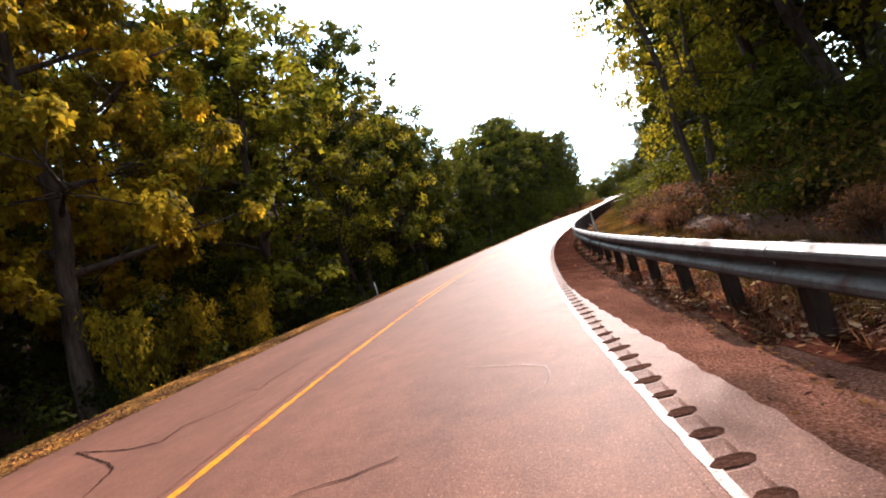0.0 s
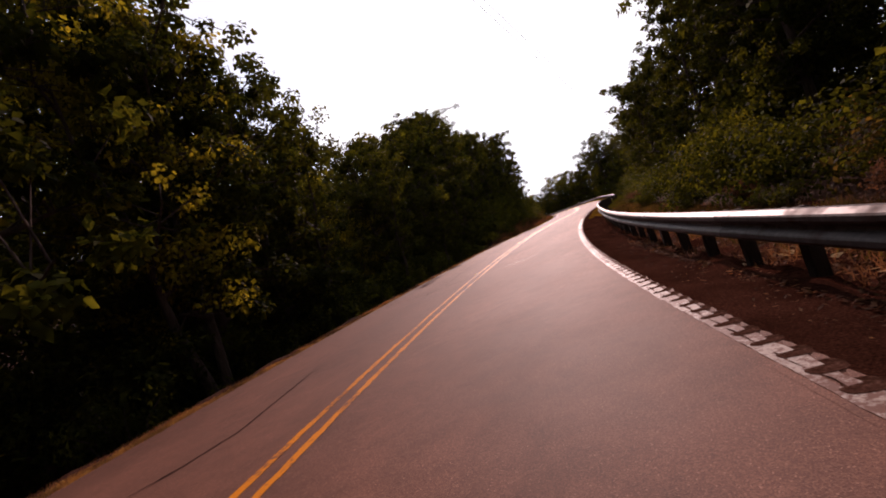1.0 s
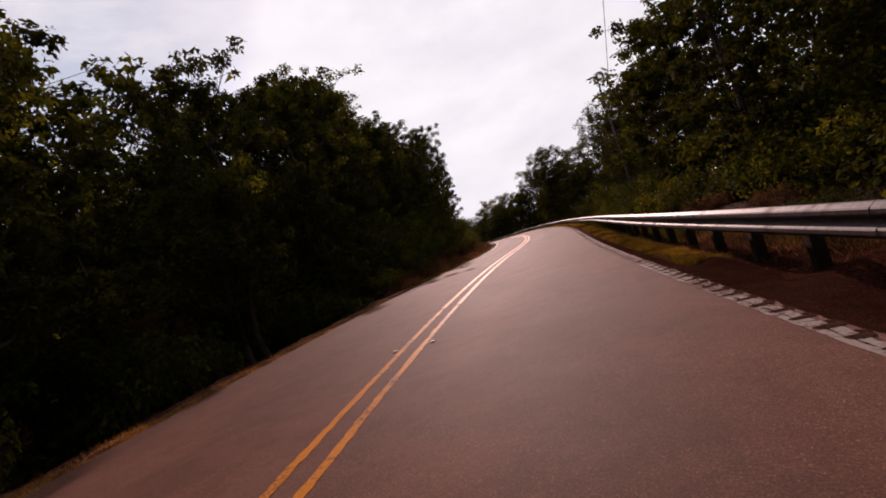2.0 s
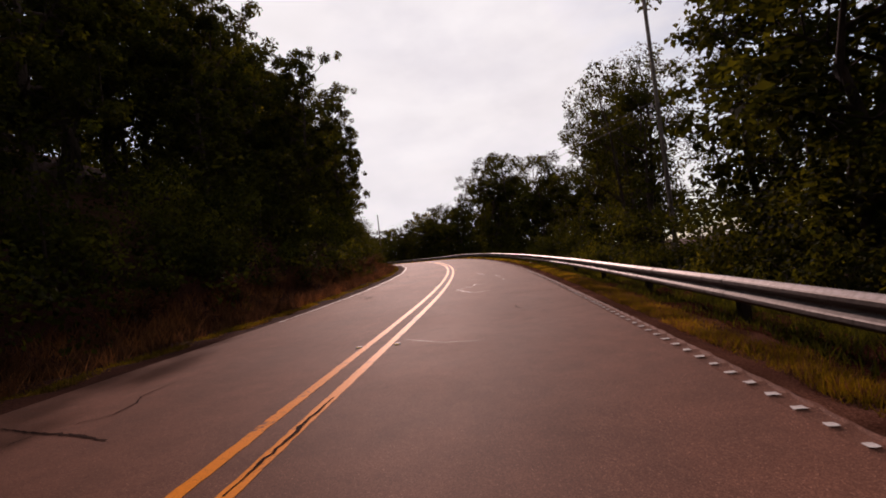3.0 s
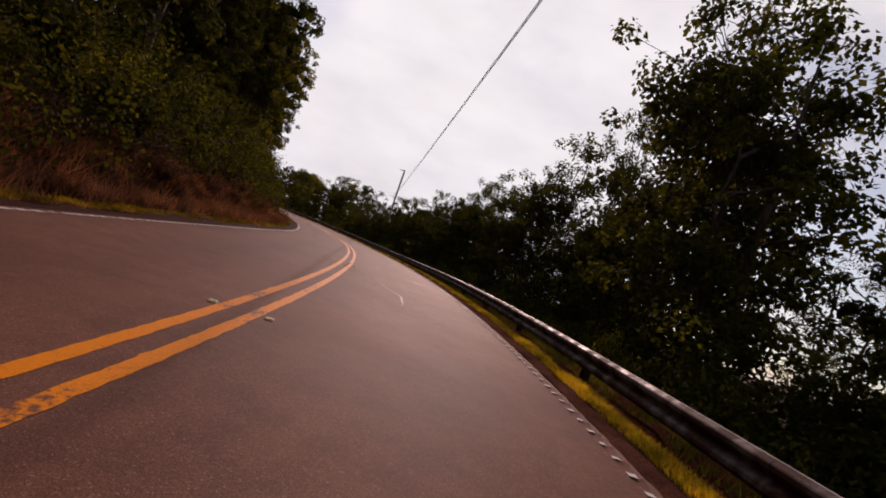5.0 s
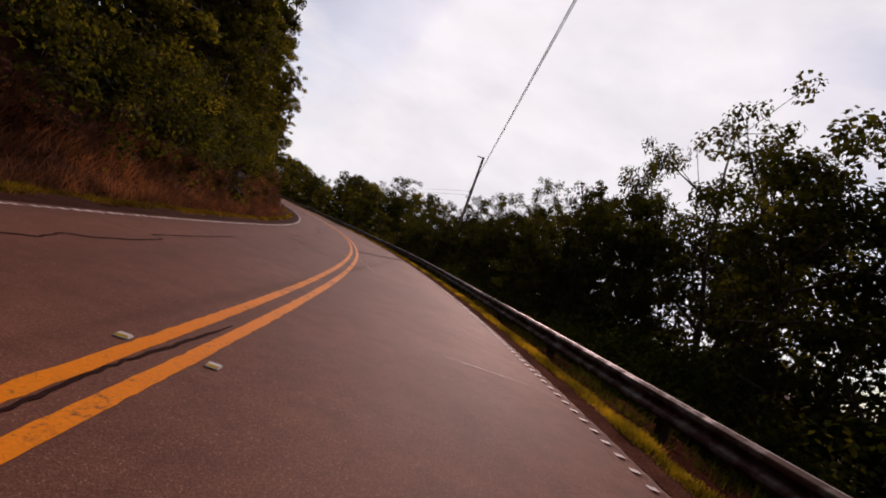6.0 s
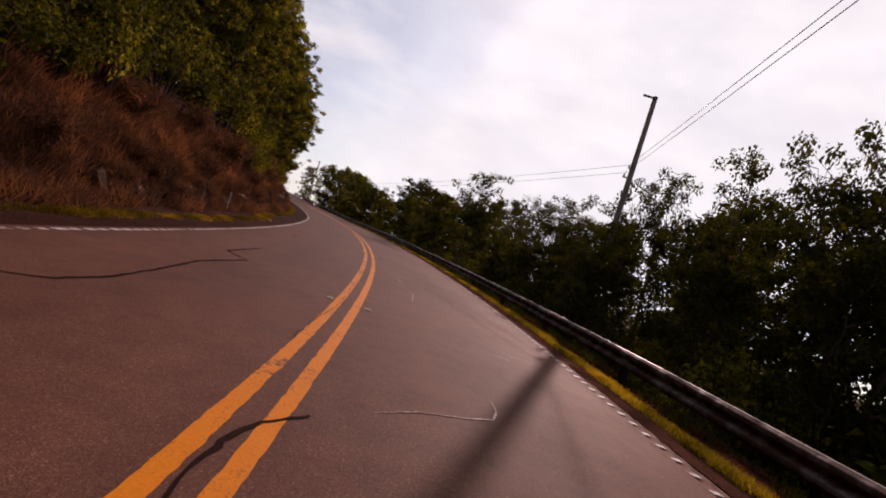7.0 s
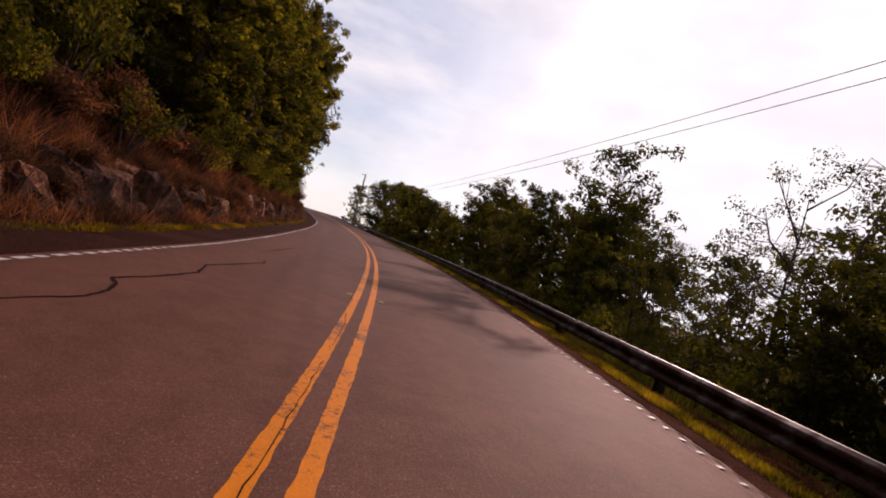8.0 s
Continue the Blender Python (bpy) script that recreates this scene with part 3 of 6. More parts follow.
def build_dashes():
    """White paint left on the ridges of the rumble strip."""
    w, l = 0.085, 0.065
    rag = random.Random(12)
    shapes = []
    for _ in range(6):
        me = bpy.data.meshes.new("paint_dash")
        rim = [(-1, -1), (-0.1, -1), (1, -1), (1, 0.1), (1, 1), (0.1, 1), (-1, 1), (-1, -0.1)]
        me.from_pydata([(x * w / 2 * rag.uniform(0.72, 1.1), y * l / 2 * rag.uniform(0.6, 1.15), 0) for x, y in rim], [], [tuple(range(8))])
        me.materials.append(DASH)
        shapes.append(me)
    rest_v, rest_f = [], []
    for k in range(int(245 / PITCH)):
        s = -10.0 + k * PITCH
        p = along(s, LANE + 0.03, 0.007)
        if s < 47:
            continue
        if 58 <= s < 110 or 156 <= s < 176:
            ob = new("paint_dash", rag.choice(shapes))
            ob.parent = rumble
            ob.matrix_basis = Matrix.Translation(p) @ pose(0, 0, 0, 0, 0, math.degrees(heading(s)) + random.uniform(-4, 4)) @ Matrix.Diagonal((random.uniform(0.8, 1.1), random.uniform(0.8, 1.15), 1, 1))
        elif s < 235:
            c, d = math.cos(heading(s)), math.sin(heading(s))
            b = len(rest_v)
            for x, y in ((-w / 2, -l / 2), (w / 2, -l / 2), (w / 2, l / 2), (-w / 2, l / 2)):
                rest_v.append((p[0] + x * c - y * d, p[1] + x * d + y * c, p[2]))
            rest_f.append((b, b + 1, b + 2, b + 3))
    ob = mesh_object("paint_dashes", rest_v, rest_f, DASH, rumble)
    tagged(ob, kind="stuff")
    left_v, left_f = [], []
    s = 70.0
    while s < 300:
        b = len(left_v)
        ln = random.uniform(0.12, 0.19)
        slant = 0.05
        for ds, dl in ((0, -0.035), (slant, 0.035), (ln + slant, 0.035), (ln, -0.035)):
            left_v.append(along(s + ds, -left_lat(s) + dl, 0.005))
        left_f.append((b + 3, b + 2, b + 1, b))
        s += 0.25
    tagged(mesh_object("far_lane_dashes", left_v, left_f, DASH), "worn white edge stripe broken by rumble grooves", "road marking", kind="stuff")


def build_grooves():
    """Flat dark brown ovals over the grooves of the rumble strip beside the solid white line."""
    bm = bmesh.new()
    bmesh.ops.create_circle(bm, cap_ends=True, segments=16, radius=1)
    for q in bm.verts:
        q.co.x, q.co.y = (math.copysign(abs(c) ** 0.75, c) for c in q.co.xy)
    rnd = random.Random(2)
    for q in bm.verts:
        q.co *= rnd.uniform(0.85, 1.08)
    bmesh.ops.scale(bm, vec=(0.086, 0.074, 1), verts=bm.verts)
    me = bpy.data.meshes.new("groove")
    bm.to_mesh(me)
    bm.free()
    me.materials.append(GROOVE_BROWN)
    s = -6.0
    while s < 47:
        ob = new("groove", me)
        ob.parent = rumble
        ob.matrix_basis = Matrix.Translation(along(s, LANE + 0.092 + random.uniform(-0.012, 0.012), 0.0045)) @ pose(0, 0, 0, 0, 0, math.degrees(heading(s)) + random.uniform(-6, 6)) @ Matrix.Diagonal((random.uniform(0.85, 1.15), random.uniform(0.8, 1.15) * (0.58 + 0.42 * float(smooth(6, 14, s))), 1, 1))
        s += PITCH


# ---- sealed cracks and scrapes on the asphalt ----
def build_mark(kind, pts, n, half):
    rnd = random.Random(n)
    P = [Vector((a, b)) for a, b in pts]
    fine = []
    for a, b in zip(P, P[1:]):
        k = max(2, int((b - a).length / 0.06))
        for i in range(k):
            q = a.lerp(b, i / k)
            fine.append(q + Vector((rnd.gauss(0, 0.006), rnd.gauss(0, 0.006))))
    fine.append(P[-1])
    vs, fs = [], []
    for i, q in enumerate(fine):
        d = (fine[min(i + 1, len(fine) - 1)] - fine[max(i - 1, 0)]).normalized()
        taper = min(1, (i + 0.4) / 6, (len(fine) - i - 0.6) / 6)
        w = half * (0.85 + 0.35 * noise.noise(Vector((q.x * 2.2, q.y * 2.2, n))) + 0.3 * rnd.random()) * max(taper, 0.55 if kind == "seal" else 0.25) * (1.15 if kind == "seal" else 1.0)
        if kind == "seal" and rnd.random() < 0.02:
            w *= 1.7
        nrm = Vector((-d.y, d.x)) * w
        for e in (q + nrm, q - nrm):
            vs.append(along(e.x, e.y, 0.0065 if kind == "seal" else 0.0055))
        if i:
            b = 2 * i
            fs.append((b - 2, b - 1, b + 1, b))
    if kind == "seal":
        tagged(mesh_object("crack_seal", vs, fs, TAR), "dark tar sealant squiggle over a crack in asphalt", "crack seal", "sealed cracks in the road")
    else:
        tagged(mesh_object("road_scrape", vs, fs, DIM if pts[0][0] < 9 else CHALK if half > 0.011 else FAINT), "pale wavy scrape mark on grey asphalt", "road scrape", "scrapes on the road")


build_mark("seal", [(13.05, -3.14), (12.8, -2.07), (12.62, -1.14), (12.6, -0.61), (12.52, -0.14), (12.46, 0.03), (12.48, 0.29), (12.23, 0.71)], 0, 0.012)
build_mark("seal", [(12.97, -3.01), (12.35, -1.82), (12.08, -1.67), (11.85, -1.85)], 1, 0.010)
build_mark("seal", [(12.43, 0.06), (12.09, 0.29), (11.81, 0.43), (11.26, 0.82), (11.0, 1.07), (10.72, 1.28), (10.53, 1.5), (10.36, 1.74)], 2, 0.012)
build_mark("seal", [(12.73, -1.76), (13.03, -1.61), (13.55, -1.48), (14.05, -1.43)], 3, 0.006)
build_mark("scratch", [(12.22, 1.63), (12.13, 1.95), (11.99, 2.24)], 4, 0.009)
build_mark("scratch", [(11.67, 2.62), (11.63, 2.82), (11.58, 3.01)], 5, 0.011)
build_mark("seal", [(1.05, -1.16), (1.63, -1.45), (1.91, -1.8), (2.76, -3.19), (2.24, -1.89), (2.19, -1.39), (2.64, -1.48), (2.94, -1.1), (3.38, -0.93)], 6, 0.010)
build_mark("seal", [(3.93, -1.53), (3.6, -1.02), (4.06, -1.14), (4.68, -1.08), (5.24, -1.05)], 7, 0.008)
build_mark("seal", [(0.14, 1.24), (0.19, 1.43), (0.21, 1.6), (0.32, 1.88)], 8, 0.008)
build_mark("seal", [(33.13, -3.72), (33.03, -3.05), (32.82, -2.41), (32.8, -2.06), (32.77, -1.71), (32.89, -1.42), (33.11, -1.22), (33.04, -0.63), (32.98, -0.08)], 9, 0.012)
build_mark("seal", [(31.91, -1.53), (32.41, -1.64), (32.7, -1.59)], 10, 0.012)
build_mark("seal", [(32.12, -2.04), (32.55, -2.47), (32.89, -3.06), (33.0, -3.47)], 11, 0.008)
build_mark("seal", [(33.2, -1.21), (33.92, -1.42), (34.77, -1.36), (36.61, -1.59), (38.72, -1.63)], 12, 0.008)
build_mark("seal", [(31.33, 0.07), (31.66, 0.09), (32.06, 0.14), (32.58, 0.09)], 13, 0.014)
build_mark("scratch", [(33.52, 0.96), (33.33, 1.45), (33.23, 1.95)], 14, 0.0115)
build_mark("scratch", [(33.0, 0.9), (33.0, 1.44), (33.05, 1.96)], 15, 0.0125)
build_mark("seal", [(61.95, 0.14), (62.19, 0.15), (62.45, 0.16), (62.67, 0.17), (63.03, 0.16), (63.57, 0.18)], 16, 0.014)
build_mark("seal", [(63.47, -3.05), (63.26, -2.46), (63.17, -2.08), (63.04, -1.7), (62.94, -1.46)], 17, 0.014)
build_mark("seal", [(63.0, -2.43), (63.2, -2.39)], 18, 0.008)
build_mark("seal", [(63.44, -2.2), (63.62, -2.02), (63.95, -2.06), (64.2, -2.21), (64.72, -2.2)], 19, 0.008)
build_mark("scratch", [(66.15, 0.31), (65.62, 0.94), (65.5, 1.58)], 20, 0.010)
build_mark("seal", [(73.57, -2.29), (73.79, -2.26), (74.14, -2.34), (74.32, -2.21), (74.57, -2.49), (74.8, -2.77), (74.92, -2.93), (75.16, -2.83)], 22, 0.016)
build_mark("seal", [(73.51, -2.23), (73.44, -1.97), (73.31, -1.84), (73.23, -1.93)], 23, 0.016)
build_mark("seal", [(75.25, -2.8), (75.56, -2.91), (76.04, -2.97), (76.32, -2.98)], 24, 0.012)
build_mark("seal", [(76.87, -2.92), (76.27, -2.48), (76.1, -2.03), (76.18, -1.51)], 25, 0.008)
build_mark("scratch", [(72.16, 1.7), (72.22, 1.56), (72.29, 1.45), (72.33, 1.27), (72.38, 1.14), (72.5, 1.03), (72.67, 0.96), (72.92, 0.84), (73.23, 0.78), (73.53, 0.63), (73.67, 0.62), (73.97, 0.76), (74.28, 0.97), (74.59, 1.13), (75.05, 1.14), (75.23, 1.36), (75.35, 1.7)], 26, 0.018)
build_mark("scratch", [(78.76, 2.05), (77.9, 2.02), (77.45, 2.15), (76.9, 2.06), (76.3, 2.2), (75.9, 2.14), (75.39, 2.2)], 27, 0.011)
build_mark("scratch", [(81.12, 1.29), (79.54, 1.6)], 28, 0.014)
build_mark("scratch", [(77.66, 0.47), (77.28, 1.67)], 29, 0.008)
build_mark("scratch", [(77.29, 0.48), (77.0, 1.62)], 30, 0.006)
build_mark("seal", [(84.14, -2.35), (84.5, -2.37), (84.95, -2.42), (85.38, -2.42), (85.79, -2.56), (86.11, -2.54)], 31, 0.012)
build_mark("scratch", [(83.79, 2.23), (83.62, 2.24), (83.47, 2.21), (83.34, 2.11)], 34, 0.015)
build_mark("seal", [(83.42, 2.91), (83.46, 3.07), (83.5, 3.22)], 35, 0.008)
build_mark("seal", [(82.96, 2.42), (82.83, 2.47), (82.73, 2.51)], 36, 0.006)
build_mark("seal", [(114.86, 0.18), (114.33, 0.1), (113.84, 0.09), (113.43, 0.09), (113.2, 0.04), (113.1, 0.03), (113.03, 0.08), (112.94, 0.21), (112.86, 0.37), (112.82, 0.49), (112.8, 0.56), (112.72, 0.66), (112.65, 0.73), (112.55, 0.81)], 37, 0.020)
build_mark("seal", [(113.02, 0.26), (113.01, 0.32), (112.99, 0.4)], 38, 0.022)
build_mark("scratch", [(115.81, 0.61), (115.86, 0.81)], 39, 0.010)
build_mark("scratch", [(115.74, 0.93), (115.68, 1.18), (115.57, 1.37)], 40, 0.008)
build_mark("scratch", [(115.57, 1.58), (115.57, 2.05), (115.52, 2.33), (115.61, 2.78), (115.61, 3.06)], 41, 0.010)
build_mark("scratch", [(115.62, 1.97), (115.41, 2.49), (115.47, 2.74)], 42, 0.008)
build_mark("scratch", [(116.18, 0.66), (116.12, 1.4)], 43, 0.005)
build_mark("seal", [(137.04, -2.74), (136.65, -2.2), (136.18, -1.72), (135.95, -1.4), (136.01, -1.58), (135.86, -1.65), (135.67, -1.58), (135.38, -1.28), (135.01, -0.98), (134.77, -0.76)], 44, 0.016)
build_mark("seal", [(134.51, -1.12), (134.55, -0.96), (134.57, -0.82), (134.66, -0.72)], 45, 0.016)
build_mark("seal", [(134.71, -0.74), (134.54, -0.47), (134.4, -0.2), (134.39, -0.06), (134.39, 0.19), (134.31, 0.34), (134.25, 0.52), (134.18, 0.69)], 46, 0.016)
build_mark("seal", [(134.34, -0.1), (134.16, -0.01), (134.0, 0.12), (133.78, 0.24), (133.68, 0.37), (133.58, 0.42), (133.46, 0.45)], 47, 0.020)
build_mark("seal", [(134.88, -0.91), (134.85, -0.85), (134.81, -0.79)], 48, 0.035)
build_mark("seal", [(137.38, -2.29), (137.54, -2.18), (138.68, -2.07), (139.11, -2.18), (139.49, -2.17)], 49, 0.016)
build_mark("seal", [(139.68, -2.1), (140.82, -2.01)], 50, 0.012)
build_mark("scratch", [(136.46, 0.53), (135.71, 0.57), (135.27, 0.63), (134.86, 0.8), (134.77, 0.99), (134.87, 1.23), (134.84, 1.5), (134.8, 1.62), (134.66, 1.66), (134.32, 1.72), (134.15, 1.75)], 51, 0.010)
build_mark("scratch", [(134.15, 1.02), (134.12, 1.17), (134.14, 1.32), (134.07, 1.45)], 52, 0.010)
build_mark("seal", [(145.42, -2.18), (145.52, -2.02), (145.64, -1.95), (146.15, -1.84), (147.05, -1.87), (148.0, -1.93), (149.22, -1.71), (149.54, -2.13), (151.17, -2.02)], 53, 0.016)
build_mark("seal", [(144.61, 0.29), (144.43, 0.12), (144.25, 0.03), (144.09, -0.01), (143.91, -0.03), (143.75, -0.03), (143.64, -0.01)], 54, 0.016)
build_mark("scratch", [(144.91, 0.62), (145.18, 0.95), (145.35, 1.35), (145.47, 1.56), (145.69, 1.63), (145.95, 1.63), (145.99, 1.54)], 55, 0.009)
build_mark("scratch", [(148.59, 1.94), (148.22, 2.36), (148.08, 3.17)], 56, 0.006)
build_mark("scratch", [(147.87, 1.91), (147.89, 2.44)], 57, 0.006)
build_mark("seal", [(155.53, -2.29), (155.78, -2.26), (156.14, -2.24), (156.29, -2.39), (156.41, -2.4), (156.99, -2.42), (157.65, -2.38), (157.84, -2.08), (157.96, -2.0), (158.45, -2.21), (158.9, -2.59), (159.23, -2.53)], 58, 0.014)
build_mark("seal", [(159.07, -2.5), (159.76, -2.13), (160.67, -1.82)], 59, 0.008)
build_mark("seal", [(154.25, -0.21), (154.31, -0.16), (154.2, -0.08), (154.07, 0.09)], 60, 0.014)
build_mark("seal", [(154.28, -0.18), (154.26, -0.02), (154.23, 0.2), (154.26, 0.32), (154.29, 0.51)], 61, 0.014)
build_mark("scratch", [(156.46, 0.95), (156.04, 1.09), (155.97, 1.36), (155.96, 1.61), (155.73, 1.86), (155.58, 2.12), (155.26, 2.15), (155.05, 2.37)], 62, 0.010)
build_mark("scratch", [(157.25, 0.62), (157.6, 0.64), (158.02, 0.79), (158.35, 1.01)], 63, 0.008)
build_mark("seal", [(165.88, -2.32), (166.4, -2.09), (166.73, -2.11), (167.02, -2.21), (167.23, -2.36), (167.81, -2.21), (168.57, -2.09), (169.25, -2.26), (170.95, -1.91), (171.34, -1.96)], 64, 0.016)
build_mark("seal", [(172.77, -2.32), (174.18, -2.25), (175.26, -2.16)], 65, 0.014)
build_mark("seal", [(21.76, -1.74), (22.2, -1.51), (22.89, -1.35), (24.14, -1.52), (25.24, -1.66)], 103, 0.012)
build_mark("seal", [(71.48, 1.22), (71.17, 1.74), (70.96, 2.26), (70.94, 2.8), (70.93, 3.46)], 120, 0.012)
build_mark("seal", [(68.74, 2.06), (68.41, 2.08), (68.11, 2.15)], 121, 0.012)
build_mark("scratch", [(0.84, 2.74), (0.94, 2.85), (1.14, 2.92), (1.37, 2.9), (1.58, 2.7), (2.0, 2.16)], 124, 0.005)
build_mark("scratch", [(108.88, 1.56), (109.46, 1.57), (110.18, 1.55), (111.13, 1.21), (112.47, 0.88)], 132, 0.009)
build_mark("scratch", [(126.68, 1.85), (126.73, 2.43), (126.74, 3.08)], 135, 0.009)
build_mark("scratch", [(153.5, 0.76), (152.17, 0.95), (151.37, 1.07), (150.81, 1.03), (150.35, 1.02)], 140, 0.009)
build_mark("seal", [(125.0, -2.15), (125.48, -2.09), (125.76, -2.02), (126.26, -2.15), (126.52, -2.03), (127.23, -1.97), (127.9, -2.0), (127.97, -2.2), (129.0, -2.17), (131.4, -2.18)], 1004, 0.012)
build_mark("seal", [(122.9, -0.06), (123.34, -0.03), (123.52, -0.05), (123.83, -0.05), (124.3, -0.01), (125.1, 0.04)], 1005, 0.012)


def build_flecks(pts, count, spread, size, seed):
    """Small chips of bare pale stone where something heavy was dragged along, thinning out at the end."""
    rnd = random.Random(seed)
    vs, fs = [], []
    for _ in range(count):
        u = rnd.random() ** 1.3 * (len(pts) - 1.001)
        i = int(u)
        a, b = Vector(pts[i]), Vector(pts[i + 1])
        q = a.lerp(b, u - i) + Vector((rnd.gauss(0, spread * 2), rnd.gauss(0, spread)))
        n, ln, turn = len(vs), size * rnd.uniform(0.4, 1.6), rnd.gauss(0, 0.5)
        for k in range(5):
            w = 1.257 * k
            x, y = math.cos(w) * ln * rnd.uniform(0.7, 1.5), math.sin(w) * ln * rnd.uniform(0.2, 0.6)
            vs.append(along(q.x + x * math.cos(turn) - y * math.sin(turn), q.y + x * math.sin(turn) + y * math.cos(turn), 0.0055))
        fs.append(tuple(range(n, n + 5)))
    tagged(mesh_object("road_scrape", vs, fs, FAINT), "broken trail of pale chips scraped out of the asphalt", "road scrape", kind="stuff")


build_flecks([(94.0, 2.04), (92.8, 2.05), (91.3, 2.22), (90.06, 2.37), (88.98, 2.44), (87.99, 2.53), (87.16, 2.6), (86.1, 2.82)], 170, 0.055, 0.026, 5)
build_flecks([(92.4, 1.1), (91.9, 1.22), (90.85, 1.26), (91.16, 1.03)], 26, 0.03, 0.030, 6)


def build_line_crack():
    """A thin ragged crack that wanders along the left yellow line."""
    rnd = random.Random(64)
    s, lat, n = 146.0, -0.17, 0
    while s < 182:
        pts = [(s, lat)]
        for _ in range(rnd.randint(8, 20)):
            s += rnd.uniform(0.05, 0.16)
            lat = min(-0.09, max(-0.20, lat + rnd.gauss(0, 0.022)))
            pts.append((s, lat))
        vs, fs = [], []
        for i, (a, c) in enumerate(pts):
            w = rnd.uniform(0.001, 0.005)
            vs += [along(a, c - w, 0.0075), along(a, c + w, 0.0075)]
            if i:
                fs.append((2 * i - 2, 2 * i - 1, 2 * i + 1, 2 * i))
        tagged(mesh_object("pavement_crack", vs, fs, TAR), "thin ragged crack through the yellow centre line", "crack", "cracks in the yellow line")
        s += rnd.uniform(0.0, 0.5)


build_line_crack()


def build_reflector(s, lat):
    e = new("road_reflector")
    p = along(s, lat, 0.0)
    e.matrix_basis = Matrix.Translation(p) @ pose(0, 0, 0, 0, 0, math.degrees(heading(s)))
    bm = bmesh.new()
    bmesh.ops.create_cube(bm, size=1)
    bmesh.ops.scale(bm, vec=(0.085, 0.07, 0.016), verts=bm.verts)
    bmesh.ops.translate(bm, vec=(0, 0, 0.012), verts=bm.verts)
    for q in bm.verts:
        if q.co.z > 0.012:
            q.co.x *= 0.8
            q.co.y *= 0.55
    part("casing", bm, PLASTIC, e)
    bm = bmesh.new()
    bm.faces.new([bm.verts.new(c) for c in ((-0.033, -0.033, 0.007), (0.033, -0.033, 0.007), (0.031, -0.021, 0.0205), (-0.031, -0.021, 0.0205))])
    part("lens", bm, GLASSY, e, "amber reflective lens")
    return tagged(e, "small raised amber road reflector beside the yellow line", "reflector", "road reflectors")


ref = build_reflector(33.9, -0.27)
for s in (45.0, 55.3, 65.8, 75.6, 86.0, 96.0, 105.0, 114.0, 124.2, 137.1, 148.3, 158.9, 170.0):
    for lat in (-0.25, 0.29):
        copy_thing(ref, Matrix.Translation(along(s, lat)) @ pose(0, 0, 0, 0, 0, math.degrees(heading(s))))


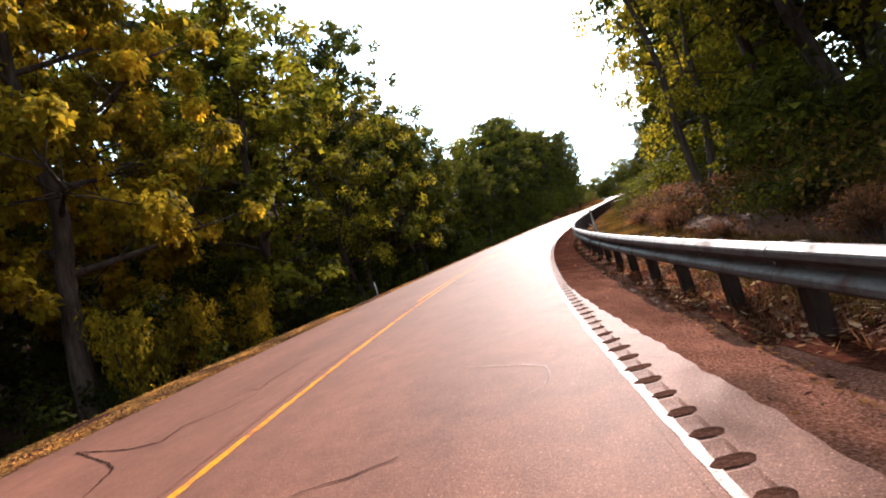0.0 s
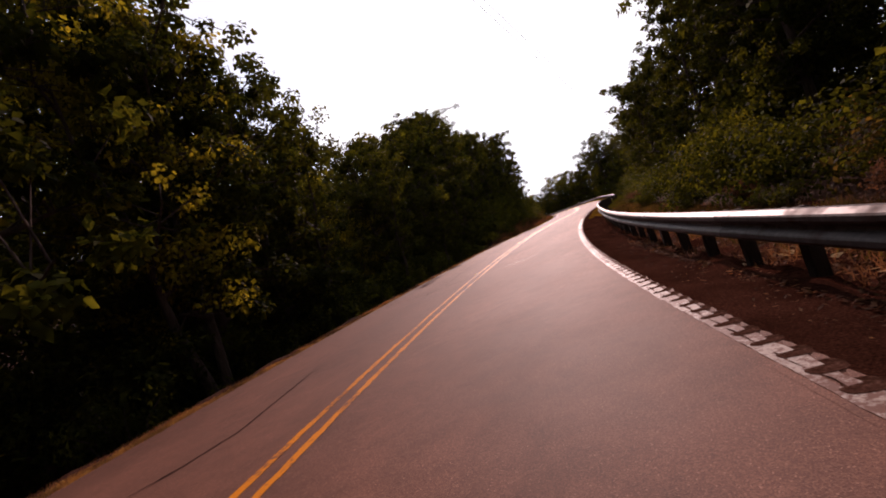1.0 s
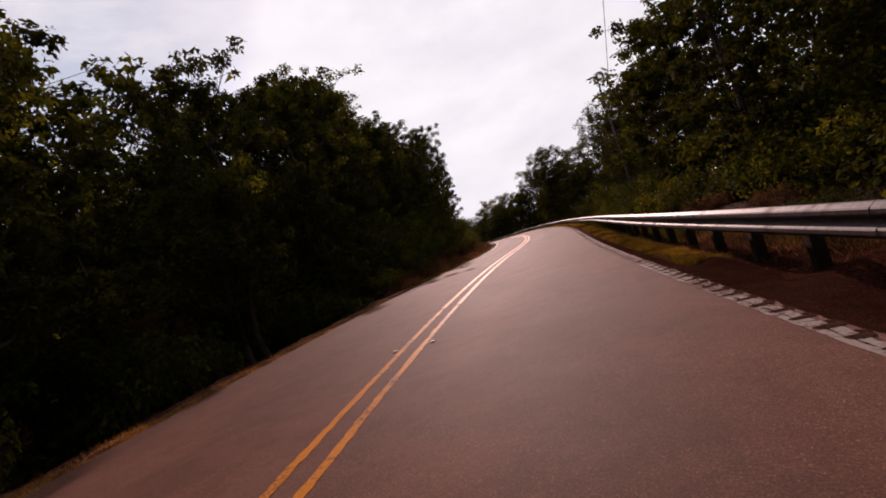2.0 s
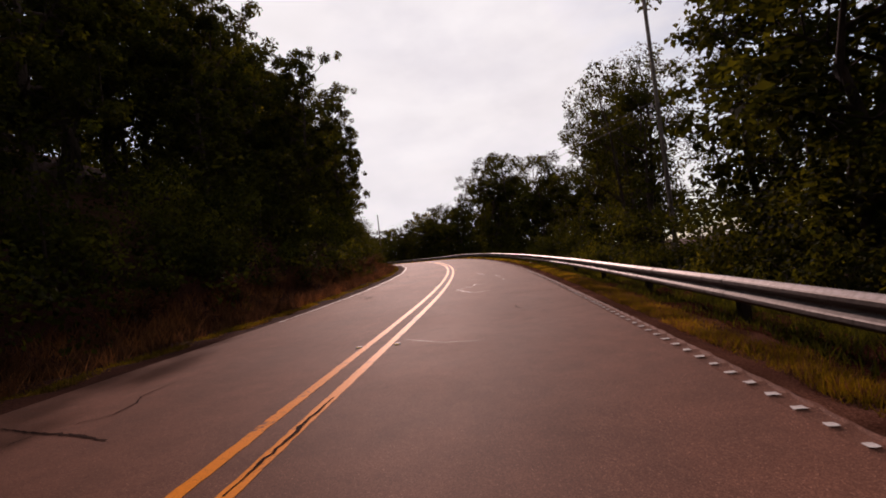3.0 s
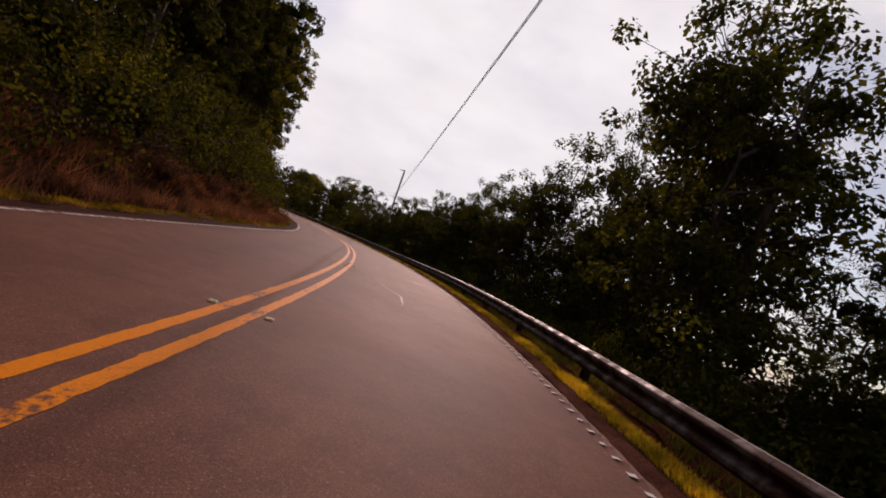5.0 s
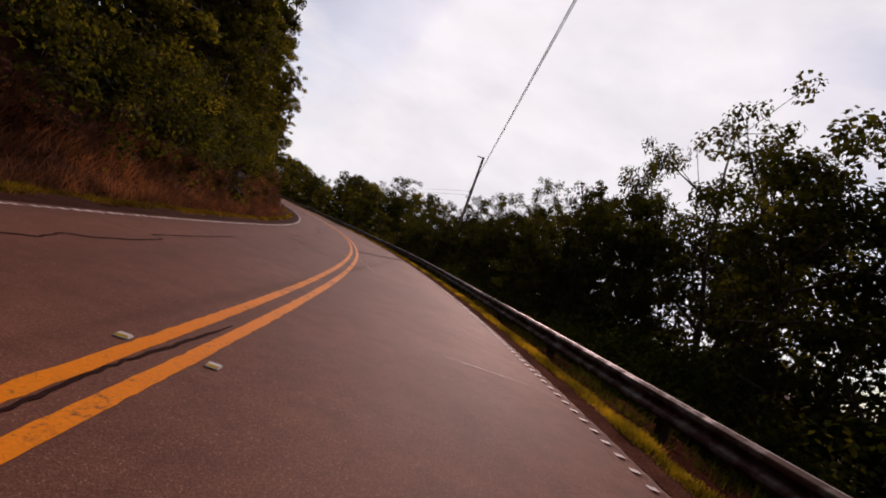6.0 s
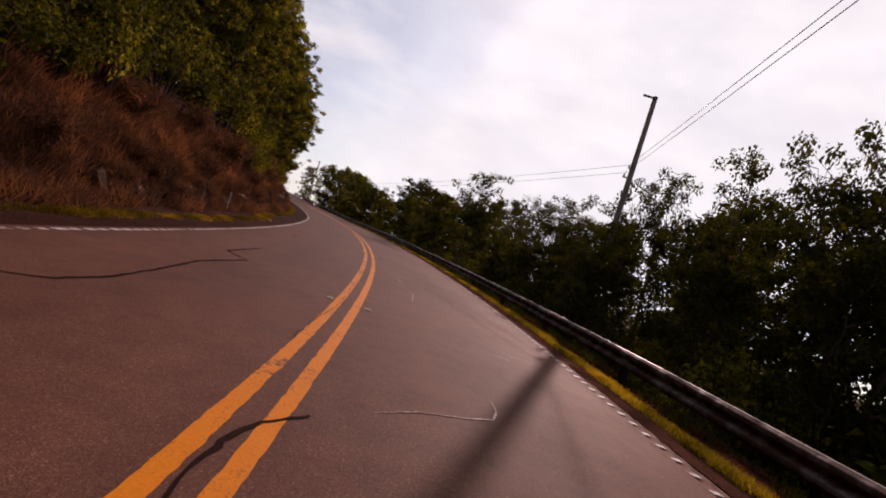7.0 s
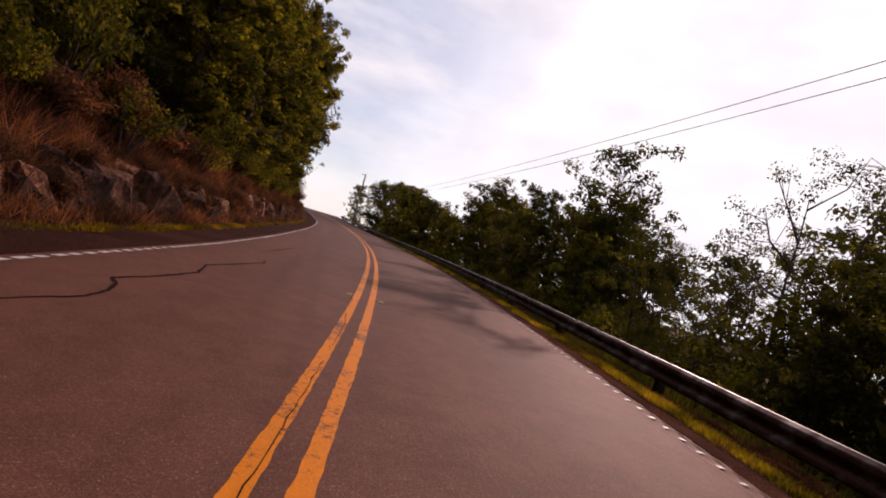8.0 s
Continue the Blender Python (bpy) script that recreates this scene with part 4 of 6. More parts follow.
# ---- guardrail ----
RAIL_TOP = 0.50
def build_guardrail():
    e = tagged(new("guardrail"), "long galvanised W-beam guardrail with rust patches on wooden posts", "guardrail")
    e.location = tuple(along(0, float(rail_lat(0)), 0))
    inv = Matrix.Translation(e.location).inverted()
    # beam cross-section, y towards the road, z up, with two rounded ridges
    prof = [(0.0, 0.0), (0.024, -0.004), (0.074, -0.036), (0.082, -0.050), (0.082, -0.086), (0.074, -0.099), (0.014, -0.136), (0.004, -0.150)]
    prof = prof + [(a, -0.312 - z) for a, z in reversed(prof)]
    L = 3.81
    # post with a spacer block
    timber = []
    for name, x, z, sx, sy, sz in (("post", 0.17, -0.37, 0.13, 0.13, 1.62), ("spacer_block", 0.051, RAIL_TOP - 0.16, 0.104, 0.11, 0.26)):
        bm = bmesh.new()
        bmesh.ops.create_cube(bm, size=1)
        bmesh.ops.scale(bm, vec=(sx, sy, sz), verts=bm.verts)
        bmesh.ops.translate(bm, vec=(x, 0, z), verts=bm.verts)
        bmesh.ops.bevel(bm, geom=bm.edges[:], offset=0.012, segments=1, affect='EDGES')
        me = bpy.data.meshes.new(name)
        bm.to_mesh(me)
        bm.free()
        me.materials.append(POST_WOOD)
        timber.append(me)
    bm = bmesh.new()
    bmesh.ops.create_uvsphere(bm, u_segments=8, v_segments=4, radius=0.018)
    bolt = bpy.data.meshes.new("bolt")
    bm.to_mesh(bolt)
    bm.free()
    bolt.materials.append(STEEL)
    s, n = -14.0, 0
    while s < 250:
        # one beam length, bent to the road, lapped over the next by a few centimetres
        ks = np.linspace(s - 0.05, s + L + 0.05, 7)
        proud = np.linspace(0.005, 0.0, 7)
        vs, fs = [], []
        for q, pr in zip(ks, proud):
            for a, z in prof:
                vs.append(Vector(along(q, float(rail_lat(q)) - a - pr, rail_top(q) + z)) - e.location)
        m = len(prof)
        for r in range(6):
            for i in range(m - 1):
                fs.append((r * m + i, r * m + i + 1, (r + 1) * m + i + 1, (r + 1) * m + i))
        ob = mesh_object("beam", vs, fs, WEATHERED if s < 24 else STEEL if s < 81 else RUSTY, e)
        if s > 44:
            # worn lips, with the sky's shine on them put into a paler steel
            ob.data.materials.append(LIP_SHINE)
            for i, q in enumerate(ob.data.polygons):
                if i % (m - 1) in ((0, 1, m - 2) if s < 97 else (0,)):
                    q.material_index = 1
        mod = ob.modifiers.new("sheet", 'SOLIDIFY')
        mod.thickness, mod.offset = 0.004, 0
        per = 3 if s < 60 else 1
        for k in range(per):
            q = s + L * k / per
            p = along(q, float(rail_lat(q)), rail_top(q) - RAIL_TOP)
            t = new("post", timber[0])
            t.parent = e
            new("spacer_block", timber[1]).parent = t
            t.matrix_basis = inv @ Matrix.Translation(p) @ pose(0, 0, random.uniform(-0.02, 0.02), random.uniform(-1.5, 1.5), random.uniform(-1.5, 1.5), math.degrees(heading(q)))
            if q < 30 or 55 < q < 90:
                o = new("bolt", bolt)
                o.parent = ob
                o.matrix_basis = inv @ Matrix.Translation(along(q, float(rail_lat(q)) - 0.012, rail_top(q) - 0.156))
        s += L
        n += 1


build_guardrail()


# ---- trees ----
def tube(vs, fs, pts, radii, sides):
    base = len(vs)
    for k, (p, r) in enumerate(zip(pts, radii)):
        d = (pts[min(k + 1, len(pts) - 1)] - pts[max(k - 1, 0)]).normalized()
        a = d.orthogonal().normalized()
        b = d.cross(a)
        for i in range(sides):
            w = 2 * math.pi * i / sides
            vs.append(p + a * (r * math.cos(w)) + b * (r * math.sin(w)))
        if k:
            for i in range(sides):
                j = (i + 1) % sides
                q = base + (k - 1) * sides
                fs.append((q + i, q + j, q + sides + j, q + sides + i))


def leaf_cloud(centres, spread, count, size, seed, droop=0.5, folded=False):
    """Many small pointed leaves round the given twig ends, each spray lying like shingles over its clump."""
    rnd = np.random.RandomState(seed)
    c, sp = np.array([tuple(p) for p in centres]), np.asarray(spread, float)
    idx = np.searchsorted(np.cumsum(sp ** 2) / np.sum(sp ** 2), rnd.rand(count)).clip(0, len(c) - 1)
    off = rnd.normal(0, 1, (count, 3))
    off /= np.linalg.norm(off, axis=1, keepdims=True) + 1e-9
    out = off.copy()
    off *= (rnd.rand(count, 1) ** 0.4) * sp[idx][:, None] * (1, 1, 0.7)
    p = c[idx] + off
    nrm = out * 0.8 + rnd.normal(0, 0.5, (count, 3))
    nrm[:, 2] += 0.55
    nrm /= np.linalg.norm(nrm, axis=1, keepdims=True)
    d = rnd.normal(0, 1, (count, 3)) + out * 0.5
    d[:, 2] -= droop
    d -= nrm * (d * nrm).sum(1, keepdims=True)
    d /= np.linalg.norm(d, axis=1, keepdims=True)
    u = np.cross(d, nrm)
    ln = size * (0.6 + 0.7 * rnd.rand(count, 1))
    wd = ln * 0.36
    if not folded:
        v = np.stack([p - u * wd * 0.9, p + u * wd * 0.9 + nrm * ln * 0.1, p + d * ln * 1.05], 1).reshape(-1, 3)
        return v, np.arange(count * 3).reshape(-1, 3)
    v = np.stack([p, p + d * ln * 0.42 + u * wd + nrm * ln * 0.08, p + d * ln - nrm * ln * 0.05, p + d * ln * 0.5 - u * wd + nrm * ln * 0.08], 1).reshape(-1, 3)
    return v, np.arange(count * 4).reshape(-1, 4)


def cloud_mesh(name, v, f, mat):
    me = bpy.data.meshes.new(name)
    me.vertices.add(len(v))
    me.vertices.foreach_set("co", np.asarray(v, np.float32).ravel())
    me.loops.add(f.size)
    me.loops.foreach_set("vertex_index", f.ravel().astype(np.int32))
    me.polygons.add(len(f))
    me.polygons.foreach_set("loop_start", np.arange(0, f.size, f.shape[1], dtype=np.int32))
    me.update(calc_edges=True)
    me.materials.append(mat)
    return me


def build_tree(seed, ratio, low, leaves, size, mat, open_crown=0.0, stems=1, bark=None):
    """A broadleaf tree 10 m high; ratio: crown radius over height; low: where the crown begins; stems: how often it forks near the foot."""
    rnd = random.Random(seed)
    H = 10.0
    R = ratio * H
    vs, fs, ends, spread = [], [], [], []
    n = 8
    bole = []
    turn = rnd.uniform(0, 6.28)
    for q in range(stems):
        tall = H * (0.9 if q == 0 else rnd.uniform(0.66, 0.88))
        w = turn + 6.28 * q / stems + rnd.uniform(-0.4, 0.4)
        out = rnd.uniform(-0.06, 0.06) if stems == 1 else rnd.uniform(0.28, 0.5) * R / tall
        lean = Vector((math.cos(w) * out, math.sin(w) * out, 0))
        axis = [Vector((0, 0, -0.8))]
        for k in range(1, n + 1):
            z = tall * k / n
            bow = (k / n) ** 0.7 if stems > 1 else k / n
            axis.append(Vector((lean.x * tall * bow + rnd.gauss(0, 0.09), lean.y * tall * bow + rnd.gauss(0, 0.09), z)))
        thick = 0.20 if stems == 1 else 0.13
        tube(vs, fs, axis, [thick * (1 - 0.88 * k / n) + (0.07 if k == 0 else 0) for k in range(n + 1)], 8)
        bole.append((axis, tall))
    limbs = 20
    for k in range(limbs):
        axis, tall = bole[k % stems]
        u = (k + rnd.random()) / limbs
        z = min(H * (low + (0.93 - low) * u), tall * 0.97)
        at = z / tall * n
        i = min(int(at), n - 1)
        start = axis[i].lerp(axis[i + 1], min(at - i, 1.0))
        w = k * 2.4 + rnd.uniform(-0.4, 0.4)
        shape = math.sin(math.pi * min(1, 0.22 + 0.78 * (1 - u) ** 0.8)) * 0.55 + 0.5 * (1 - u) + 0.12
        reach = R * min(shape, 1.0) * rnd.uniform(0.55, 0.95) * (1.0 if stems == 1 else 0.7)
        up = rnd.uniform(0.25, 0.75) * reach * (0.5 + u) * (1.0 if stems == 1 else 1.5)
        d = Vector((math.cos(w), math.sin(w), 0))
        mid = start + d * reach * 0.5 + Vector((rnd.gauss(0, 0.15), rnd.gauss(0, 0.15), up * 0.4))
        end = start + d * reach + Vector((rnd.gauss(0, 0.2), rnd.gauss(0, 0.2), up))
        end.z = min(end.z, H * 0.985)
        r0 = 0.075 * (1 - 0.6 * u)
        tube(vs, fs, [start, mid, end], [r0, r0 * 0.6, r0 * 0.2], 5)
        thin = rnd.random() < open_crown
        for q in range(10):
            f = rnd.uniform(0.3, 1.0)
            b = (start.lerp(mid, f * 2) if f < 0.5 else mid.lerp(end, f * 2 - 1))
            t = b + Vector((rnd.gauss(0, 1), rnd.gauss(0, 1), rnd.gauss(0.3, 0.7))) * (0.10 * R + 0.30)
            t.z = min(t.z, H * 0.98)
            far = math.hypot(t.x, t.y)
            if far > R * 0.95:
                t.x, t.y = t.x * R * 0.95 / far, t.y * R * 0.95 / far
            if thin and q > 3:
                continue
            tube(vs, fs, [b, t], [r0 * 0.3, 0.008], 3)
            ends.append(t)
            spread.append(rnd.uniform(0.26, 0.55) * (0.55 + 0.12 * R) * (0.8 if leaves > 12000 else 1.0))
    for axis, tall in bole:
        ends.append(axis[-1] + Vector((0, 0, 0.25)))
        spread.append(0.45)
    tr = bpy.data.meshes.new("trunk")
    tr.from_pydata([tuple(q) for q in vs], [], fs)
    tr.shade_smooth()
    tr.materials.append(bark or BARK)
    v, f = leaf_cloud(ends, spread, leaves, size, seed, 0.5, leaves > 4000)
    return tr, cloud_mesh("crown", v, f, mat)


KINDS = {
    "oak": (11, 0.31, 0.18, 13500, 0.155, GREEN, 0.05),
    "maple": (23, 0.29, 0.12, 14000, 0.165, OLIVE, 0.0),
    "hickory": (37, 0.27, 0.24, 9500, 0.150, GREEN, 0.15, 2),
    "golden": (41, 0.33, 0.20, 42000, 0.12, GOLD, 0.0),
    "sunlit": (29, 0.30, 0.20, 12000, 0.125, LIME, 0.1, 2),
    "slender": (97, 0.28, 0.18, 9500, 0.140, GREEN, 0.2, 3),
    "forked": (61, 0.28, 0.26, 8500, 0.130, GREEN, 0.35, 4),
    "airy": (53, 0.30, 0.34, 9000, 0.090, GREEN, 0.35, 3),
    "far_oak": (67, 0.31, 0.18, 3600, 0.28, GREEN, 0.05),
    "far_maple": (79, 0.30, 0.15, 3600, 0.28, OLIVE, 0.0),
}
LABELS = {
    "oak": "tall dark green broadleaf tree at the wood's edge",
    "maple": "full olive-green broadleaf tree beside the road",
    "hickory": "slender green broadleaf tree with a loose crown",
    "golden": "broadleaf tree with sunlit golden-yellow foliage",
    "sunlit": "broadleaf tree with leaves coloured yellow-green as if lit from behind",
    "slender": "leafy dark green tree behind the guardrail",
    "forked": "tall many-stemmed dark green tree against the bright sky",
    "airy": "thin tree with sparse backlit leaves and bare limbs",
    "far_oak": "dark green broadleaf tree deeper in the wood",
    "far_maple": "olive-green broadleaf tree deeper in the wood",
}
TREES = {}


def tree(kind, s, lat, height, ratio):
    """Plants a tree of that kind; ratio: its crown's radius over its height."""
    base = along(s, lat, float(rise(s, lat)) - 0.1)
    k = KINDS[kind]
    sc, wide = height / 10.0, ratio / k[1]
    m = Matrix.Translation(base) @ pose(0, 0, 0, random.uniform(-3, 3), random.uniform(-3, 3), random.uniform(0, 360)) @ Matrix.Diagonal((sc * wide, sc * wide, sc, 1))
    if kind not in TREES:
        e = tagged(new("tree"), LABELS[kind], "tree", "roadside trees")
        tr, cr = build_tree(*k)
        for name, me in (("trunk", tr), ("crown", cr)):
            new(name, me).parent = e
        TREES[kind] = e
        e.matrix_basis = m
        return e
    e = copy_thing(TREES[kind], Matrix())
    e.matrix_basis = m
    return e


tree("far_maple", -13.0, 8.0, 16.4, 0.28)
tree("far_oak", -7.0, 9.6, 19.4, 0.31)
tree("far_oak", -2.3, 9.0, 17.0, 0.28)
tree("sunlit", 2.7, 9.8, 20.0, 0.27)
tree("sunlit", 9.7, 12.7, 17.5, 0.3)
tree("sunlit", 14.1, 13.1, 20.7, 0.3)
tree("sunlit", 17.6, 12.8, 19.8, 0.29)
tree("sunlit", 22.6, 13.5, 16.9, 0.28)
tree("oak", 29.1, 12.9, 17.9, 0.28)
tree("oak", 33.2, 14.3, 20.6, 0.31)
tree("oak", 37.6, 12.0, 10.4, 0.29)
tree("oak", 42.1, 12.8, 11.3, 0.31)
tree("oak", 47.7, 11.1, 9.9, 0.27)
tree("oak", 51.8, 13.4, 12.1, 0.32)
tree("oak", 55.3, 9.3, 8.2, 0.29)
tree("oak", 61.6, 10.7, 11.0, 0.28)
tree("oak", 65.0, 10.3, 11.4, 0.31)
tree("far_maple", -11.7, 15.5, 19.0, 0.27)
tree("far_oak", -5.1, 19.4, 20.9, 0.25)
tree("far_maple", 3.1, 15.8, 22.2, 0.3)
tree("far_oak", 8.5, 19.0, 21.2, 0.32)
tree("far_oak", 17.1, 14.8, 21.4, 0.29)
tree("far_oak", 22.3, 19.6, 18.0, 0.28)
tree("far_oak", 31.1, 14.8, 17.4, 0.28)
tree("far_oak", 36.2, 19.1, 19.2, 0.3)
tree("far_oak", 43.0, 14.6, 15.1, 0.32)
tree("far_oak", 49.9, 19.4, 18.1, 0.25)
tree("far_oak", 57.2, 15.4, 19.3, 0.25)
tree("hickory", 66.2, 19.5, 20.0, 0.26)
tree("hickory", 71.8, 11.0, 14.8, 0.37)
tree("slender", 76.8, 12.5, 17.9, 0.25)
tree("forked", 82.9, 10.0, 13.6, 0.22)
tree("airy", 86.4, 12.1, 15.8, 0.27)
tree("slender", 92.9, 10.0, 9.2, 0.26)
tree("slender", 97.2, 13.9, 14.0, 0.32)
tree("slender", 102.4, 11.3, 13.2, 0.3)
tree("slender", 106.0, 13.0, 14.8, 0.27)
tree("slender", 113.0, 11.3, 15.8, 0.28)
tree("slender", 117.3, 13.6, 18.5, 0.31)
tree("slender", 122.4, 10.8, 9.0, 0.27)
tree("slender", 126.0, 13.9, 12.1, 0.32)
tree("slender", 130.9, 10.8, 11.1, 0.31)
tree("slender", 137.4, 13.9, 14.2, 0.25)
tree("airy", 142.2, 10.8, 10.0, 0.3)
tree("slender", 145.8, 12.4, 11.4, 0.31)
tree("slender", 151.1, 11.3, 9.7, 0.3)
tree("slender", 157.1, 13.8, 11.9, 0.31)
tree("slender", 161.6, 10.8, 8.2, 0.31)
tree("slender", 167.1, 12.9, 10.1, 0.25)
tree("slender", 172.0, 10.7, 6.3, 0.31)
tree("airy", 176.7, 12.3, 7.9, 0.3)
tree("maple", 182.8, 9.5, 6.5, 0.31)
tree("hickory", 186.7, 13.1, 10.6, 0.3)
tree("airy", 192.0, 10.0, 7.5, 0.32)
tree("hickory", 197.3, 12.2, 9.7, 0.31)
tree("maple", 202.9, 10.4, 9.5, 0.3)
tree("hickory", 206.3, 13.8, 14.6, 0.27)
tree("maple", 212.7, 10.3, 8.2, 0.26)
tree("far_maple", 216.2, 12.4, 10.0, 0.28)
tree("far_oak", 223.0, 10.6, 10.1, 0.3)
tree("far_oak", 227.1, 12.6, 11.7, 0.28)
tree("far_maple", 231.0, 10.5, 12.0, 0.27)
tree("far_oak", 237.6, 12.7, 13.9, 0.32)
tree("far_maple", 242.3, 10.9, 12.9, 0.28)
tree("far_maple", 248.0, 12.9, 14.8, 0.27)
tree("far_oak", 252.3, 11.1, 12.6, 0.28)
tree("far_maple", 256.7, 13.5, 15.3, 0.29)
tree("far_maple", 261.1, 9.7, 11.2, 0.3)
tree("far_oak", 71.7, 18.8, 21.8, 0.29)
tree("hickory", 77.5, 24.2, 21.7, 0.28)
tree("airy", 85.4, 17.4, 18.5, 0.28)
tree("hickory", 98.7, 18.6, 17.9, 0.32)
tree("slender", 112.1, 18.5, 16.5, 0.26)
tree("hickory", 125.0, 17.6, 19.6, 0.28)
tree("airy", 137.3, 17.7, 16.1, 0.32)
tree("slender", 148.8, 17.8, 18.5, 0.26)
tree("slender", 162.2, 18.2, 16.7, 0.26)
tree("slender", 175.4, 17.2, 14.1, 0.27)
tree("hickory", 190.1, 17.6, 16.1, 0.26)
tree("hickory", 195.6, 24.4, 15.5, 0.32)
tree("far_oak", 201.2, 18.0, 15.0, 0.26)
tree("far_oak", 207.6, 23.6, 16.9, 0.25)
tree("far_oak", 215.9, 17.6, 17.9, 0.3)
tree("far_maple", 222.6, 24.3, 18.4, 0.31)
tree("far_oak", 228.5, 18.1, 14.0, 0.3)
tree("far_oak", 233.7, 24.0, 17.9, 0.31)
tree("far_oak", 240.2, 17.1, 15.8, 0.31)
tree("far_maple", 247.9, 23.8, 15.8, 0.31)
tree("far_oak", 253.8, 17.8, 18.4, 0.25)
tree("far_maple", 261.6, 23.0, 17.9, 0.26)
tree("far_oak", 90.8, 31.7, 19.8, 0.27)
tree("far_maple", 102.5, 36.0, 21.2, 0.26)
tree("airy", 126.8, 35.8, 19.9, 0.31)
tree("far_maple", 151.0, 36.3, 20.0, 0.29)
tree("far_maple", 174.9, 35.6, 21.2, 0.29)
tree("far_maple", 186.9, 31.7, 17.7, 0.31)
tree("far_oak", 198.5, 36.3, 16.6, 0.29)
tree("far_oak", 209.6, 32.0, 20.0, 0.26)
tree("far_maple", 222.1, 36.0, 20.8, 0.29)
tree("far_maple", 233.0, 30.4, 19.1, 0.3)
tree("far_maple", 245.1, 36.4, 20.8, 0.32)
tree("far_maple", 256.8, 31.0, 15.0, 0.31)
tree("far_maple", -9.2, -9.9, 15.8, 0.3)
tree("far_maple", -5.2, -10.5, 19.8, 0.28)
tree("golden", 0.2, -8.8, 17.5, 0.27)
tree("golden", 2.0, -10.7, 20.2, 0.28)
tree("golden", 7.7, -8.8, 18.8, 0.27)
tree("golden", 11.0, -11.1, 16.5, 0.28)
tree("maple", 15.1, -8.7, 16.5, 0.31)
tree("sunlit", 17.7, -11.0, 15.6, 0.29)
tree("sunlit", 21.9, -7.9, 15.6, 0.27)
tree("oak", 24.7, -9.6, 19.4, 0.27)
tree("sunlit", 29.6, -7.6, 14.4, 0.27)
tree("hickory", 31.7, -9.8, 17.1, 0.27)
tree("hickory", 37.3, -8.6, 12.0, 0.25)
tree("oak", 40.0, -11.6, 10.8, 0.25)
tree("hickory", 44.6, -7.8, 10.0, 0.26)
tree("oak", 47.7, -10.1, 12.6, 0.29)
tree("hickory", 52.0, -7.5, 8.8, 0.26)
tree("oak", 55.5, -9.6, 13.2, 0.26)
tree("oak", 58.2, -7.4, 7.6, 0.28)
tree("oak", 62.0, -10.7, 12.6, 0.32)
tree("slender", 141.1, 7.8, 6.1, 0.32)
tree("airy", 143.1, 10.4, 9.1, 0.31)
tree("slender", 149.2, 8.7, 7.2, 0.26)
tree("slender", 152.5, 8.7, 6.6, 0.28)
tree("slender", 157.4, 8.1, 5.9, 0.31)
tree("airy", 160.2, 8.5, 6.4, 0.27)
tree("slender", 164.5, 8.5, 5.8, 0.29)
tree("slender", 169.9, 9.1, 5.7, 0.32)
tree("airy", 174.8, 8.1, 5.0, 0.27)
tree("far_oak", -7.2, -23.4, 23.2, 0.3)
tree("far_maple", -4.1, -27.0, 22.0, 0.27)
tree("far_oak", 1.1, -23.8, 20.7, 0.28)
tree("far_oak", 6.9, -26.7, 18.3, 0.26)
tree("far_maple", 12.6, -24.6, 18.7, 0.28)
tree("far_maple", 17.1, -26.6, 20.7, 0.31)
tree("far_maple", 22.1, -24.9, 21.4, 0.26)
tree("far_oak", 27.2, -27.2, 18.2, 0.3)
tree("far_oak", 32.7, -23.9, 18.3, 0.26)
tree("far_maple", 36.5, -26.4, 19.8, 0.28)
tree("far_oak", 41.2, -24.3, 21.7, 0.28)
tree("far_maple", 48.1, -27.1, 19.5, 0.31)
tree("far_oak", 52.1, -23.7, 20.1, 0.28)
tree("far_oak", 56.3, -27.7, 18.8, 0.28)
tree("far_oak", 62.2, -24.8, 14.6, 0.32)
tree("far_oak", -5.8, -15.4, 22.5, 0.25)
tree("far_maple", -0.5, -20.7, 22.3, 0.32)
tree("far_oak", 7.1, -15.2, 18.4, 0.27)
tree("far_oak", 14.4, -20.0, 20.7, 0.27)
tree("far_oak", 20.5, -14.6, 22.9, 0.32)
tree("far_oak", 26.3, -19.6, 21.0, 0.25)
tree("far_oak", 33.8, -15.7, 20.5, 0.26)
tree("far_maple", 39.3, -19.2, 19.7, 0.31)
tree("slender", 47.1, -15.7, 18.4, 0.19)
tree("far_maple", 53.5, -20.8, 17.3, 0.32)
tree("far_oak", 58.5, -14.0, 15.0, 0.28)
tree("far_maple", 65.8, -19.2, 13.3, 0.29)
tree("hickory", 68.1, -9.2, 8.6, 0.3)
tree("oak", 71.7, -11.4, 12.2, 0.26)
tree("oak", 76.8, -8.8, 7.2, 0.32)
tree("oak", 82.1, -10.7, 11.1, 0.31)
tree("oak", 87.0, -8.5, 4.7, 0.34)
tree("hickory", 90.7, -11.1, 9.9, 0.36)
tree("oak", 95.0, -9.3, 4.7, 0.35)
tree("oak", 100.6, -11.5, 10.1, 0.34)
tree("oak", 110.5, -12.0, 11.5, 0.28)
tree("hickory", 113.6, -8.8, 4.8, 0.27)
tree("oak", 118.6, -10.9, 12.2, 0.27)
tree("oak", 122.8, -9.5, 9.0, 0.31)
tree("oak", 128.6, -11.2, 13.6, 0.26)
tree("oak", 131.3, -10.2, 16.6, 0.25)
tree("oak", 137.4, -10.5, 14.1, 0.28)
tree("oak", 142.7, -8.7, 10.3, 0.28)
tree("maple", 146.8, -11.4, 13.6, 0.27)
tree("oak", 149.8, -9.8, 13.2, 0.25)
tree("maple", 155.2, -12.5, 15.3, 0.3)
